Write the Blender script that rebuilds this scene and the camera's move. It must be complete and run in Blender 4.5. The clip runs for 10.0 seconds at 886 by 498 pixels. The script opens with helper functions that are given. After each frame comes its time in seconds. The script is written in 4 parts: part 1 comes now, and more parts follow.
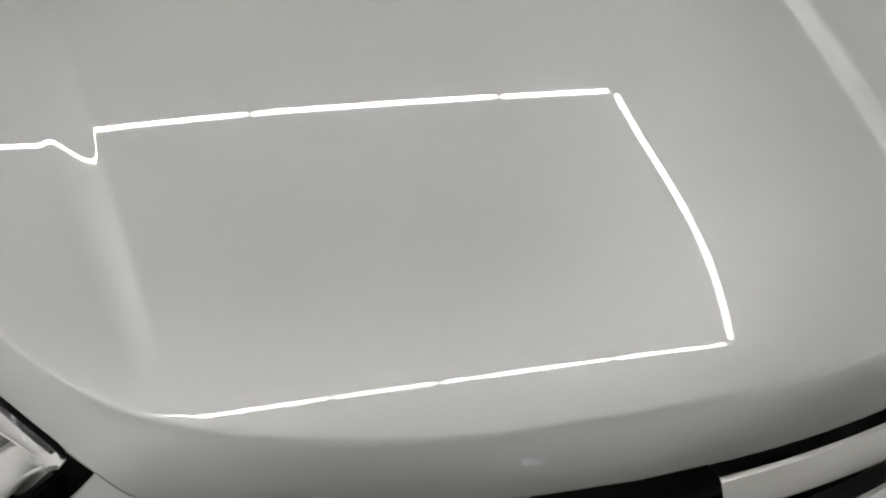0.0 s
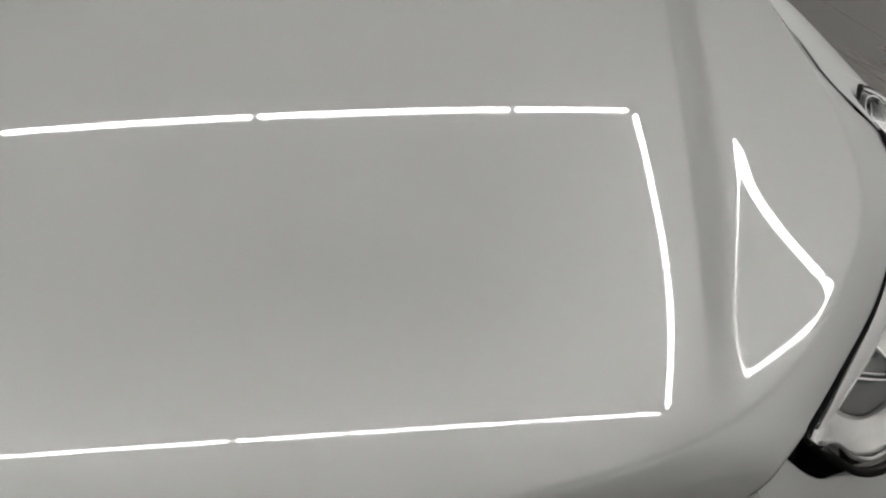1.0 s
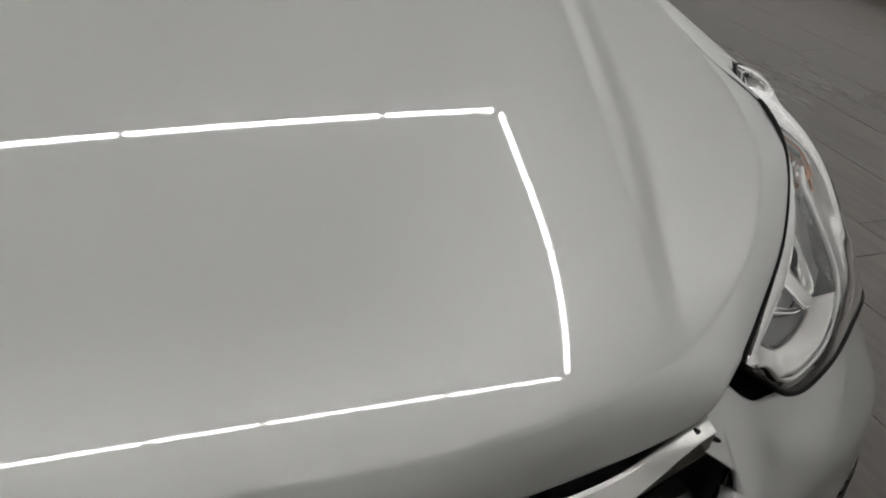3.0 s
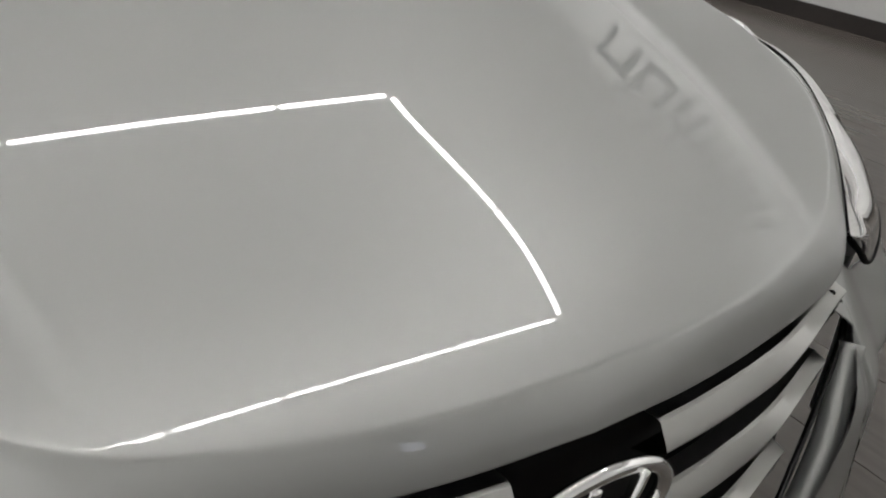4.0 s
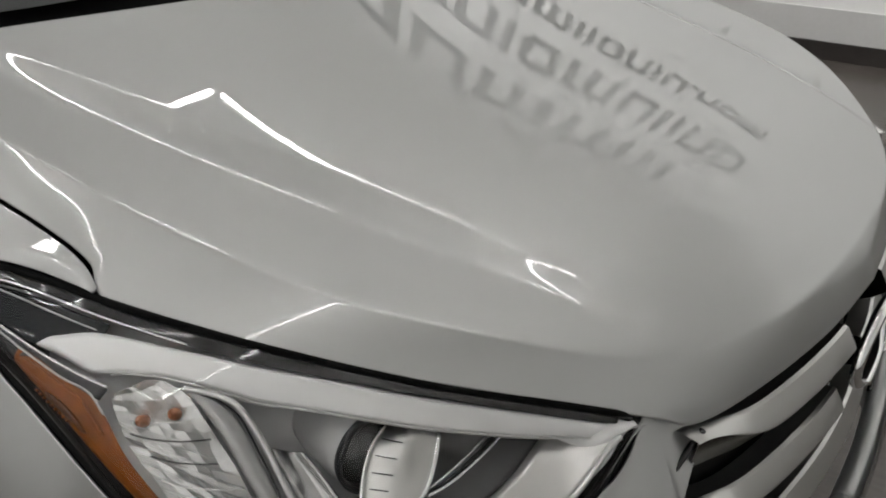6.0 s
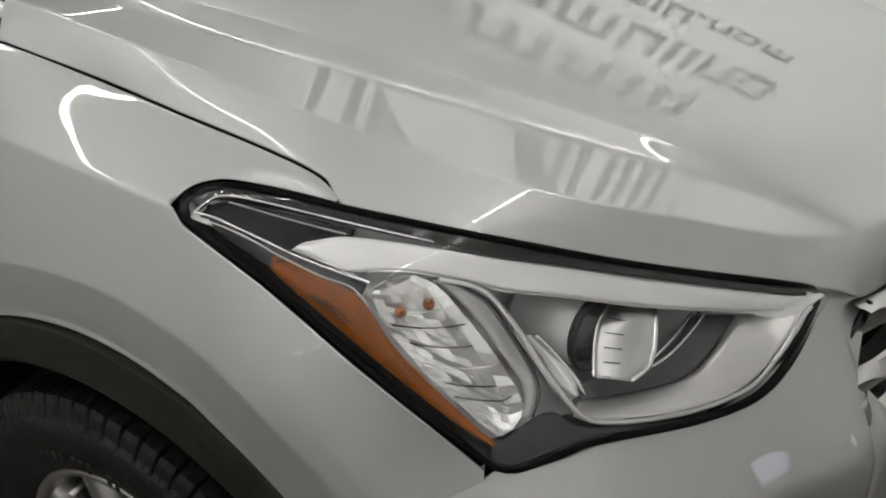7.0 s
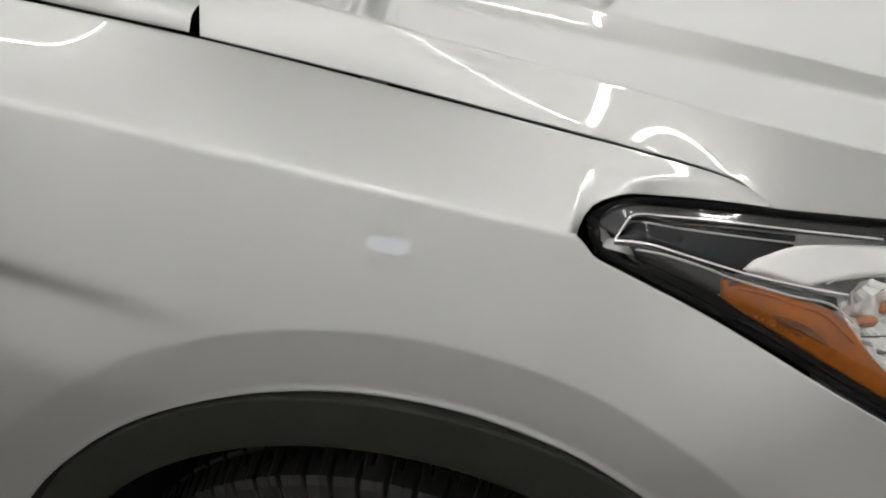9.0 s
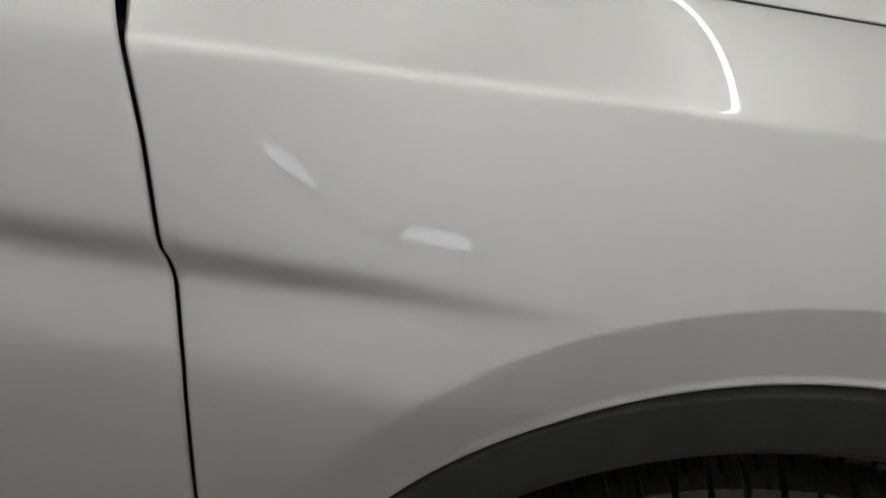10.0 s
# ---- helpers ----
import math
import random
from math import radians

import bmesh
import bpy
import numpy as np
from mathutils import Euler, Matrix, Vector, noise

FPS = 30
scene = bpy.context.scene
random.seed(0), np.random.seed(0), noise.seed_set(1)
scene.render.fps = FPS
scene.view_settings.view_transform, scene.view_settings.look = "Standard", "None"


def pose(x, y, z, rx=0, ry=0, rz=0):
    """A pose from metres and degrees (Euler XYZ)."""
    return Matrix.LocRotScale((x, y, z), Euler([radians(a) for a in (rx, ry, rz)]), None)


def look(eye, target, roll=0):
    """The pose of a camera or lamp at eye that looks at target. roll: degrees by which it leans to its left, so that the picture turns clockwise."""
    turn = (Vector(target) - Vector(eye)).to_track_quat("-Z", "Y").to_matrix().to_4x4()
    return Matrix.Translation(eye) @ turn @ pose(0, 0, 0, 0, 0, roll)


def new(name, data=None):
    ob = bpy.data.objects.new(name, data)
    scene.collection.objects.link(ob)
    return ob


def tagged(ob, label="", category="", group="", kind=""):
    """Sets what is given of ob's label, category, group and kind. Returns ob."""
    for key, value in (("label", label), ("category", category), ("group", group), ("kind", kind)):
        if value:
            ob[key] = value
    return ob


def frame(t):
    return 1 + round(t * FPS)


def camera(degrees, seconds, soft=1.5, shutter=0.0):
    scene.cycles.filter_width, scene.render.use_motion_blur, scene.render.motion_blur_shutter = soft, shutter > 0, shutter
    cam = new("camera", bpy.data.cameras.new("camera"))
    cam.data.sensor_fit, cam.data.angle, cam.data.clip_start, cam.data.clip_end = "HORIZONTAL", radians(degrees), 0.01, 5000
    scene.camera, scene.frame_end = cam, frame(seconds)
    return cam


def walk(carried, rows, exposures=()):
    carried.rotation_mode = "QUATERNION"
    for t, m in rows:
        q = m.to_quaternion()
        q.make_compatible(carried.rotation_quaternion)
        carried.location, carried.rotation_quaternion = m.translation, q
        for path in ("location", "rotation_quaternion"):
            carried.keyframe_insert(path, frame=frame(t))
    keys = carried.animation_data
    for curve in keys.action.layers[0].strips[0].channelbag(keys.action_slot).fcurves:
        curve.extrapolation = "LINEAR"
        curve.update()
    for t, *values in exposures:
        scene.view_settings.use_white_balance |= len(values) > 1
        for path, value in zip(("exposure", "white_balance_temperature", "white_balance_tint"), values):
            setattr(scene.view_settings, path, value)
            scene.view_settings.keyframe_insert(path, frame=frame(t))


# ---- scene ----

# ---- camera and its walk ----
DEGREES = 53.01
PATH = [  # seconds, eye x y z, yaw (to the left), pitch (up), roll
    (0.0, -0.3084, -0.4892, 1.4380, -13.17, -30.50, -0.36),
    (0.5, -0.0872, -0.4588, 1.4558, -8.00, -30.96, -0.70),
    (1.0, 0.1015, -0.4280, 1.4596, -5.32, -31.21, 0.24),
    (1.5, 0.1978, -0.4402, 1.4885, -3.50, -31.12, -1.89),
    (2.0, 0.1979, -0.4545, 1.4856, -4.58, -30.86, -0.36),
    (2.5, 0.1520, -0.4798, 1.4651, -8.88, -30.53, 1.17),
    (2.7, 0.0931, -0.4752, 1.4545, -11.84, -30.30, 1.24),
    (3.8, -0.3856, -0.4763, 1.3991, -28.47, -28.59, 2.25),
    (4.0, -0.4713, -0.4321, 1.3898, -31.51, -28.62, 1.79),
    (4.5, -0.6661, -0.3371, 1.3878, -39.52, -28.21, 2.36),
    (5.0, -0.8778, -0.2777, 1.3738, -45.92, -27.61, 2.02),
    (5.2, -0.9357, -0.2467, 1.3677, -47.74, -27.43, 1.85),
    (6.3, -1.2258, -0.0268, 1.4041, -55.87, -26.86, -0.49),
    (6.5, -1.2596, 0.0070, 1.4016, -56.38, -27.13, -0.67),
    (7.0, -1.3900, 0.0629, 1.3768, -57.12, -28.67, -1.83),
    (7.5, -1.5177, 0.1365, 1.3518, -61.19, -29.79, -1.15),
    (8.0, -1.5219, 0.3031, 1.3334, -67.07, -31.42, 0.17),
    (8.5, -1.4890, 0.5024, 1.3610, -70.77, -32.73, -0.06),
    (9.0, -1.4880, 0.7188, 1.3860, -77.27, -33.45, 1.28),
    (9.5, -1.4875, 0.9651, 1.3637, -81.00, -32.69, 0.64),
    (10.0, -1.4464, 1.1305, 1.2780, -83.49, -32.83, -1.01),
]


def eye_pose(x, y, z, yaw, pitch, roll):
    a, b = radians(yaw), radians(pitch)
    ahead = Vector((-math.sin(a) * math.cos(b), math.cos(a) * math.cos(b), math.sin(b)))
    return look((x, y, z), Vector((x, y, z)) + ahead, roll)


cam = camera(DEGREES, 10.0, soft=2.0)
EXPOSURES = [(0, -.16), (1, -.40), (2.5, -.46), (4, -.40), (5, -.44), (6.5, -.46), (7.5, .08), (8.5, .24), (9.5, -.03), (10, .02)]
walk(cam, [(row[0], eye_pose(*row[1:])) for row in PATH], EXPOSURES)

# ---- light ----
world = bpy.data.worlds.new("world")
scene.world = world
world.use_nodes = True
world.node_tree.nodes["Background"].inputs[0].default_value = (0.9, 0.95, 1.0, 1)
world.node_tree.nodes["Background"].inputs[1].default_value = 0.02
CEILING = 5.0
TUBES = 3.222       # height of the hung frame of tubes
WASH_EAST, WASH_SIDE, WASH_SOUTH = 270.0, 385.0, 90.0   # watts of the added, unseen spots that wash the walls
LED = 40.0          # strength of the tubes

# ---- materials ----


def material(name, color, rough=0.5, metal=0.0, coat=0.0, coat_rough=0.02, spec=0.5, emit=0.0, noise_scale=0.0, spread=0.0, bump=0.0, trans=0.0, ior=1.45, alpha=1.0):
    m = bpy.data.materials.new(name)
    m.use_nodes = True
    n, l = m.node_tree.nodes, m.node_tree.links
    p = n["Principled BSDF"]
    p.inputs["Base Color"].default_value = (*color, 1)
    p.inputs["Roughness"].default_value = rough
    p.inputs["Metallic"].default_value = metal
    p.inputs["Coat Weight"].default_value = coat
    p.inputs["Coat Roughness"].default_value = coat_rough
    p.inputs["Specular IOR Level"].default_value = spec
    p.inputs["Transmission Weight"].default_value = trans
    p.inputs["IOR"].default_value = ior
    p.inputs["Alpha"].default_value = alpha
    if emit:
        p.inputs["Emission Color"].default_value = (*color, 1)
        p.inputs["Emission Strength"].default_value = emit
    if noise_scale:
        geo = n.new("ShaderNodeTexCoord")
        fine, coarse = n.new("ShaderNodeTexNoise"), n.new("ShaderNodeTexNoise")
        fine.inputs["Scale"].default_value = noise_scale
        fine.inputs["Detail"].default_value = 6
        coarse.inputs["Scale"].default_value = noise_scale / 14
        l.new(geo.outputs["Object"], fine.inputs["Vector"])
        l.new(geo.outputs["Object"], coarse.inputs["Vector"])
        add = n.new("ShaderNodeMath")
        add.operation = "ADD"
        l.new(fine.outputs["Fac"], add.inputs[0])
        l.new(coarse.outputs["Fac"], add.inputs[1])
        ramp = n.new("ShaderNodeMapRange")
        ramp.inputs[1].default_value, ramp.inputs[2].default_value = 0.6, 1.4
        ramp.inputs[3].default_value, ramp.inputs[4].default_value = 1 - spread, 1 + spread
        l.new(add.outputs[0], ramp.inputs[0])
        mix = n.new("ShaderNodeVectorMath")
        mix.operation = "SCALE"
        mix.inputs[0].default_value = color
        l.new(ramp.outputs[0], mix.inputs["Scale"])
        l.new(mix.outputs[0], p.inputs["Base Color"])
        if bump:
            b = n.new("ShaderNodeBump")
            b.inputs["Strength"].default_value = bump
            b.inputs["Distance"].default_value = 0.002
            l.new(fine.outputs["Fac"], b.inputs["Height"])
            l.new(b.outputs[0], p.inputs["Normal"])
    return m


paint = material("silver_paint", (0.405, 0.411, 0.401), rough=0.44, metal=0.75, coat=1.0, coat_rough=0.004)
paint.node_tree.nodes["Principled BSDF"].inputs["Specular Tint"].default_value = (.42, .43, .42, 1)   # flake paint darkens at a flat angle
black_trim = material("black_trim", (0.004, 0.004, 0.004), rough=0.6, spec=0.05, noise_scale=150, spread=0.3)
rubber = material("rubber", (0.0065, 0.0065, 0.006), rough=0.40, spec=0.22, noise_scale=160, spread=0.35, bump=0.3)
cladding_plastic = material("cladding_plastic", (0.0115, 0.0120, 0.0092), rough=0.6, spec=0.18, noise_scale=400, spread=0.25, bump=0.2)
dark_void = material("dark_void", (0.004, 0.004, 0.004), rough=0.9, noise_scale=30, spread=0.3)
chrome = material("chrome", (0.82, 0.82, 0.82), rough=0.06, metal=1.0)
satin_chrome = material("satin_chrome", (0.48, 0.48, 0.465), rough=0.3, metal=1.0)
silver_reflector = material("silver_reflector", (0.60, 0.60, 0.59), rough=0.2, metal=1.0)
alloy = material("alloy", (0.27, 0.265, 0.25), rough=0.3, metal=0.9, noise_scale=90, spread=0.08)
amber = material("amber_plastic", (0.18, 0.048, 0.002), rough=0.35, spec=0.2, noise_scale=70, spread=0.3, bump=0.3)
amber_dark = material("amber_dark", (0.07, 0.022, 0.003), rough=0.3, spec=0.3, noise_scale=90, spread=0.2)
bulb_orange = material("bulb_orange", (0.24, 0.085, 0.035), rough=0.25, spec=0.5, noise_scale=90, spread=0.1)
gloss_black = material("gloss_black", (0.004, 0.004, 0.005), rough=0.08, spec=0.5)
clear_grey = material("clear_grey", (0.30, 0.30, 0.295), rough=0.16, metal=0.35, noise_scale=60, spread=0.05)
rim_silver = material("rim_silver", (0.50, 0.50, 0.49), rough=0.28, metal=0.7, noise_scale=200, spread=0.03)
bezel_satin = material("bezel_satin", (0.55, 0.545, 0.53), rough=0.30, metal=0.75, noise_scale=240, spread=0.03)
reflector_mirror = material("reflector_mirror", (0.84, 0.84, 0.83), rough=0.16, metal=0.35, noise_scale=60, spread=0.10, bump=0.9)
lens_glass = material("lens_glass", (1, 1, 1), rough=0.0, trans=1.0, ior=1.04, coat=0.6, coat_rough=0.0)
lamp_black = material("lamp_black", (0.014, 0.014, 0.015), rough=0.45, spec=0.3, noise_scale=120, spread=0.15)
chamber_grey = material("chamber_grey", (0.028, 0.028, 0.028), rough=0.4, noise_scale=60, spread=0.1)
smoked = material("smoked", (0.005, 0.0055, 0.007), rough=0.2, spec=0.12)
housing_silver = material("housing_silver", (0.52, 0.52, 0.515), rough=0.35, metal=0.5, noise_scale=90, spread=0.06)
brow_silver = material("brow_silver", (0.60, 0.60, 0.595), rough=0.4, metal=0.35, noise_scale=200, spread=0.02)
crystal = material("crystal", (0.70, 0.70, 0.69), rough=0.13, metal=0.62, noise_scale=140, spread=0.06, bump=0.5)
dark_glass = material("dark_glass", (0.02, 0.022, 0.024), rough=0.03, coat=1.0)
grille_brown = material("grille_brown", (0.050, 0.045, 0.034), rough=0.22, metal=0.3, noise_scale=100, spread=0.1)
brake_grey = material("brake_grey", (0.16, 0.15, 0.14), rough=0.4, metal=0.8, noise_scale=80, spread=0.2)
wall_band_grey = material("wall_band_grey", (0.55, 0.55, 0.54), rough=0.6, noise_scale=40, spread=0.04)
tube_housing = material("tube_housing", (0.70, 0.70, 0.70), rough=0.4, noise_scale=50, spread=0.03)
window_glass = material("window_glass", (0.01, 0.012, 0.012), rough=0.02, coat=1.0)
wall_paint = material("wall_paint", (0.84, 0.84, 0.83), rough=0.6, noise_scale=60, spread=0.03, bump=0.05)
ceiling_paint = material("ceiling_paint", (0.84, 0.84, 0.83), rough=0.8, noise_scale=40, spread=0.03)
floor_tile = material("floor_tile", (0.086, 0.075, 0.066), rough=0.27, noise_scale=25, spread=0.22, bump=0.05)
streaks = floor_tile.node_tree.nodes.new("ShaderNodeMapping")       # grain runs along each tile
streaks.inputs["Scale"].default_value = (1.6, .12, 1)
for node in list(floor_tile.node_tree.nodes):
    if node.type == "TEX_NOISE":
        floor_tile.node_tree.links.new(streaks.outputs[0], node.inputs["Vector"])
    if node.type == "TEX_COORD":
        floor_tile.node_tree.links.new(node.outputs["Object"], streaks.inputs["Vector"])
grout = material("grout", (0.05, 0.047, 0.043), rough=0.9, noise_scale=80, spread=0.2)
base_dark = material("base_dark", (0.03, 0.026, 0.024), rough=0.4, noise_scale=30, spread=0.2)
letter_grey = material("letter_grey", (0.05, 0.05, 0.053), rough=0.4, noise_scale=30, spread=0.08)
screen_light = material("screen_light", (0.80, 0.84, 1.0), emit=3.0)
tube_light = material("tube_light", (1.0, 0.985, 0.97), emit=LED)

# ---- mesh helpers ----


def link_mesh(name, verts, faces, mat, parent=None, label="", smooth=True):
    me = bpy.data.meshes.new(name)
    me.from_pydata([tuple(map(float, p)) for p in verts], [], faces)
    me.validate()
    me.materials.append(mat)
    me.polygons.foreach_set("use_smooth", [smooth] * len(me.polygons))
    ob = new(name, me)
    if parent is not None:
        ob.parent = parent
    return tagged(ob, label)


def part(name, bm, mat, parent=None, label="", smooth=False):
    me = bpy.data.meshes.new(name)
    bm.normal_update()
    bm.to_mesh(me)
    bm.free()
    me.materials.append(mat)
    me.polygons.foreach_set("use_smooth", [smooth] * len(me.polygons))
    ob = new(name, me)
    if parent is not None:
        ob.parent = parent
    return tagged(ob, label)


def box(bm, x0, x1, y0, y1, z0, z1, bevel=0.0):
    r = bmesh.ops.create_cube(bm, size=1, matrix=Matrix.LocRotScale(((x0 + x1) / 2, (y0 + y1) / 2, (z0 + z1) / 2), None, (x1 - x0, y1 - y0, z1 - z0)))
    if bevel:
        bmesh.ops.bevel(bm, geom=list({e for v in r["verts"] for e in v.link_edges}), offset=bevel, segments=2, affect="EDGES")
    return r["verts"]


def spline(points, n):
    """n points on a smooth curve through the given ones, evenly by control point."""
    c = np.asarray(points, float)
    c = np.vstack([2 * c[0] - c[1], c, 2 * c[-1] - c[-2]])
    u = np.linspace(0, len(c) - 3 - 1e-9, n)
    k = u.astype(int)
    s = (u - k)[:, None]
    a, b, d, e = c[k], c[k + 1], c[k + 2], c[k + 3]
    return 0.5 * (2 * b + (d - a) * s + (2 * a - 5 * b + 4 * d - e) * s**2 + (3 * b - a - 3 * d + e) * s**3)


def even(points, n, bias=None):
    """The polyline resampled at even steps of its length, or at the given fractions."""
    p = np.asarray(points, float)
    d = np.r_[0, np.cumsum(np.linalg.norm(np.diff(p, axis=0), axis=1))]
    u = (np.linspace(0, 1, n) if bias is None else np.asarray(bias)) * d[-1]
    return np.stack([np.interp(u, d, p[:, i]) for i in range(p.shape[1])], 1)


def grid_normals(g):
    du, dv = np.gradient(g, axis=0), np.gradient(g, axis=1)
    n = np.cross(du, dv)
    return n / np.maximum(np.linalg.norm(n, axis=2, keepdims=True), 1e-12)


def hem(g, sides, flip, lip=0.0022, depth=0.014):
    """Folds the panel's edges inwards over a small radius. sides: letters of a (first row), b (last row), c (first column), d (last column)."""
    for side in sides:
        t = g if side in "ab" else g.transpose(1, 0, 2)
        if side in "bd":
            t = t[::-1]
        n = grid_normals(g) * (-1 if flip else 1)
        n = n if side in "ab" else n.transpose(1, 0, 2)
        n = (n[::-1] if side in "bd" else n)
        n0 = n[1]
        out = t[0] - t[2]
        out = out - (out * n0).sum(1, keepdims=True) * n0
        out /= np.maximum(np.linalg.norm(out, axis=1, keepdims=True), 1e-9)
        rows = [t[0] - out * depth - n0 * lip * 2.2, t[0] + out * lip * 0.1 - n0 * lip, t[0] - n0 * lip * 0.25, t[0] * .8 + t[1] * .2]
        t = np.concatenate([np.stack(rows), t[1:]], 0)
        if side in "bd":
            t = t[::-1]
        g = t if side in "ab" else t.transpose(1, 0, 2)
    return g


def grid_faces(n, m, start=0, flip=False):
    f = []
    for i in range(n - 1):
        for j in range(m - 1):
            q = (start + i * m + j, start + (i + 1) * m + j, start + (i + 1) * m + j + 1, start + i * m + j + 1)
            f.append(q[::-1] if flip else q)
    return f


def grids(name, gs, mat, parent=None, label="", weld=1e-4):
    """One mesh from several grids of points, each with its turn."""
    verts, faces = [], []
    for g, flip in gs:
        faces += grid_faces(g.shape[0], g.shape[1], len(verts), flip)
        verts += g.reshape(-1, 3).tolist()
    ob = link_mesh(name, verts, faces, mat, parent, label)
    bm = bmesh.new()
    bm.from_mesh(ob.data)
    bmesh.ops.remove_doubles(bm, verts=bm.verts, dist=weld)
    bmesh.ops.dissolve_degenerate(bm, edges=bm.edges, dist=1e-6)
    bm.to_mesh(ob.data)
    bm.free()
    return ob


def sided(g, s):
    """Half-width, y, z laid out on a side of the car: s = -1 right, 1 left."""
    return g * np.array([s, 1, 1])


# ---- the car's lines: half-width, way back from the nose, height ----
HOOD_EDGE = [(.757, 1.122, 1.089), (.745, .955, 1.060), (.746, .815, 1.039), (.743, .703, 1.020), (.750, .622, 1.007), (.766, .574, .988),
             (.725, .449, .971), (.639, .314, .935), (.555, .220, .901), (.482, .149, .868), (.427, .120, .842), (.295, .087, .835), (.146, .062, .834), (0, .050, .838)]
HOOD_CREASE = [(.728, 1.130), (.720, .960), (.712, .850), (.704, .720), (.699, .640), (.688, .545),
               (.650, .404), (.586, .298), (.515, .219), (.436, .163), (.354, .126), (.242, .096), (.120, .080), (0, .077)]
LAMP_TOP = [(.839, .7455, .989), (.808, .722, 1.001), (.780, .673, .993), (.769, .573, .990), (.725, .449, .971), (.639, .314, .933), (.555, .220, .900), (.495, .161, .876)]
LAMP_BOTTOM = [(.835, .360, .786), (.779, .306, .808), (.693, .233, .801), (.620, .189, .796), (.578, .172, .808), (.545, .162, .835), (.496, .160, .872)]
LAMP_OUTER = [(.8465, .739, .973), (.845, .618, .922), (.847, .489, .858), (.835, .360, .786)]
SHOULDER = [(.846, .745, .984), (.853, .980, 1.013), (.850, 1.205, 1.038), (.881, 1.417, 1.073), (.893, 1.9, 1.105), (.898, 2.6, 1.14), (.890, 3.6, 1.18)]
PLAN = [(0, -.010), (.25, .008), (.49, .062), (.60, .125), (.715, .185), (.815, .265), (.868, .36), (.895, .50), (.918, .65), (.933, .90),
        (.930, 1.4), (.935, 2.2), (.93, 3.2), (.92, 4.0), (.86, 4.45), (.6, 4.62), (0, 4.68)]
HUB = (.795, .905, .331)
ARCH = .480

plan_line = even(spline(PLAN, 800), 1600)
plan_step = np.gradient(plan_line, axis=0)
plan_step /= np.linalg.norm(plan_step, axis=1, keepdims=True)
plan_out = np.stack([plan_step[:, 1], -plan_step[:, 0]], 1)
NOSE_END = int(np.argmax(plan_line[:, 0]))


def ease(a, b, v):
    t = np.clip((v - a) / (b - a), 0, 1)
    return t * t * (3 - 2 * t)


def skin(y, z, front=None, border=1.0):
    """Half-width and y of the body's side at the plan's point whose place along the car is y (or, with front, whose half-width is front)."""
    if front is None:
        line, key = plan_line[:1300, 1], y
    else:
        line, key = plan_line[:NOSE_END, 0], front
    k = float(np.interp(key, line, np.arange(len(line))))
    i, r = int(k), k - int(k)
    p, o = plan_line[i] * (1 - r) + plan_line[i + 1] * r, plan_out[i] * (1 - r) + plan_out[i + 1] * r
    nose = 1 - ease(.24, .60, p[1])
    q = z - .68
    back = .095 * (q + math.sqrt(q * q + .003)) * (1 - nose) * (1 - .68 * ease(.5, 1.35, p[1])) + .29 * (z - .69 + math.sqrt((z - .69)**2 + .0003)) * nose
    back += .10 * max(.50 - z, 0) ** 1.3
    # groove under the body line, fading out towards the arch
    line = .912 + (p[1] - 1.39) * .16
    groove = math.exp(-((z - line + .018) / .016) ** 2) if z > line - .018 else math.exp(-((z - line + .018) / .075) ** 2)
    back += .010 * groove * ease(1.02, 1.40, p[1])
    # the arch's turned-in border
    r = math.hypot(p[1] - HUB[1], z - HUB[2])
    back += border * .0105 * np.clip((.548 - r) / .06, 0, 1) * (1 if p[1] > .3 else 0)
    return p[0] - o[0] * back, p[1] - o[1] * back


def line_at(line, y, axis=1):
    """The point of a curve where it passes y."""
    p = spline(line, 300)
    order = np.argsort(p[:, axis])
    return np.array([np.interp(y, p[order, axis], p[order, i]) for i in range(3)])


# ---- the hood: a smooth centre line, a crown across it and two ridges ----
HOOD_SPINE = np.array([.737, .8908, .9757, 1.0241, 1.0644, 1.1084, 1.1614, 1.2150, 1.2600, 1.300])


def spine_height(y):
    u = np.clip((y - .05) / .2, -.5, 7 - 1e-6)
    k = np.maximum(u.astype(int), 0)
    t, c = u - k, HOOD_SPINE
    return ((1 - t)**3 * c[k] + (3 * t**3 - 6 * t * t + 4) * c[k + 1] + (-3 * t**3 + 3 * t * t + 3 * t + 1) * c[k + 2] + t**3 * c[k + 3]) / 6


def ridge_width(y):
    return .030 + .029 * ease(.18, .50, y) - .007 * ease(.85, 1.05, y)


def crest_line(y):
    return .370 + .212 * y


def hood_profile(h, y):
    k = .0485 + .0115 * (y - .7) + .296 * (y - .7)**2
    w = ridge_width(y)
    crest = crest_line(y)
    a = np.minimum(h, crest)
    z = spine_height(y) - k * a * a - .0146 * a**4
    fade = ease(.10, .30, y)
    flow = -2 * k * crest
    s0, s1 = flow + (-np.interp(y, [.46, .6, .75, 1.0], RIDGE) - flow) * fade, flow + (WING - flow) * fade
    d = np.maximum(h - crest, 0)
    t = np.clip(d / w, 0, 1)
    out = np.maximum(d - w, 0)
    return z + w * (s0 * t + (s1 - s0) * t**3 / 3) + s1 * out + CURL * out * out * fade


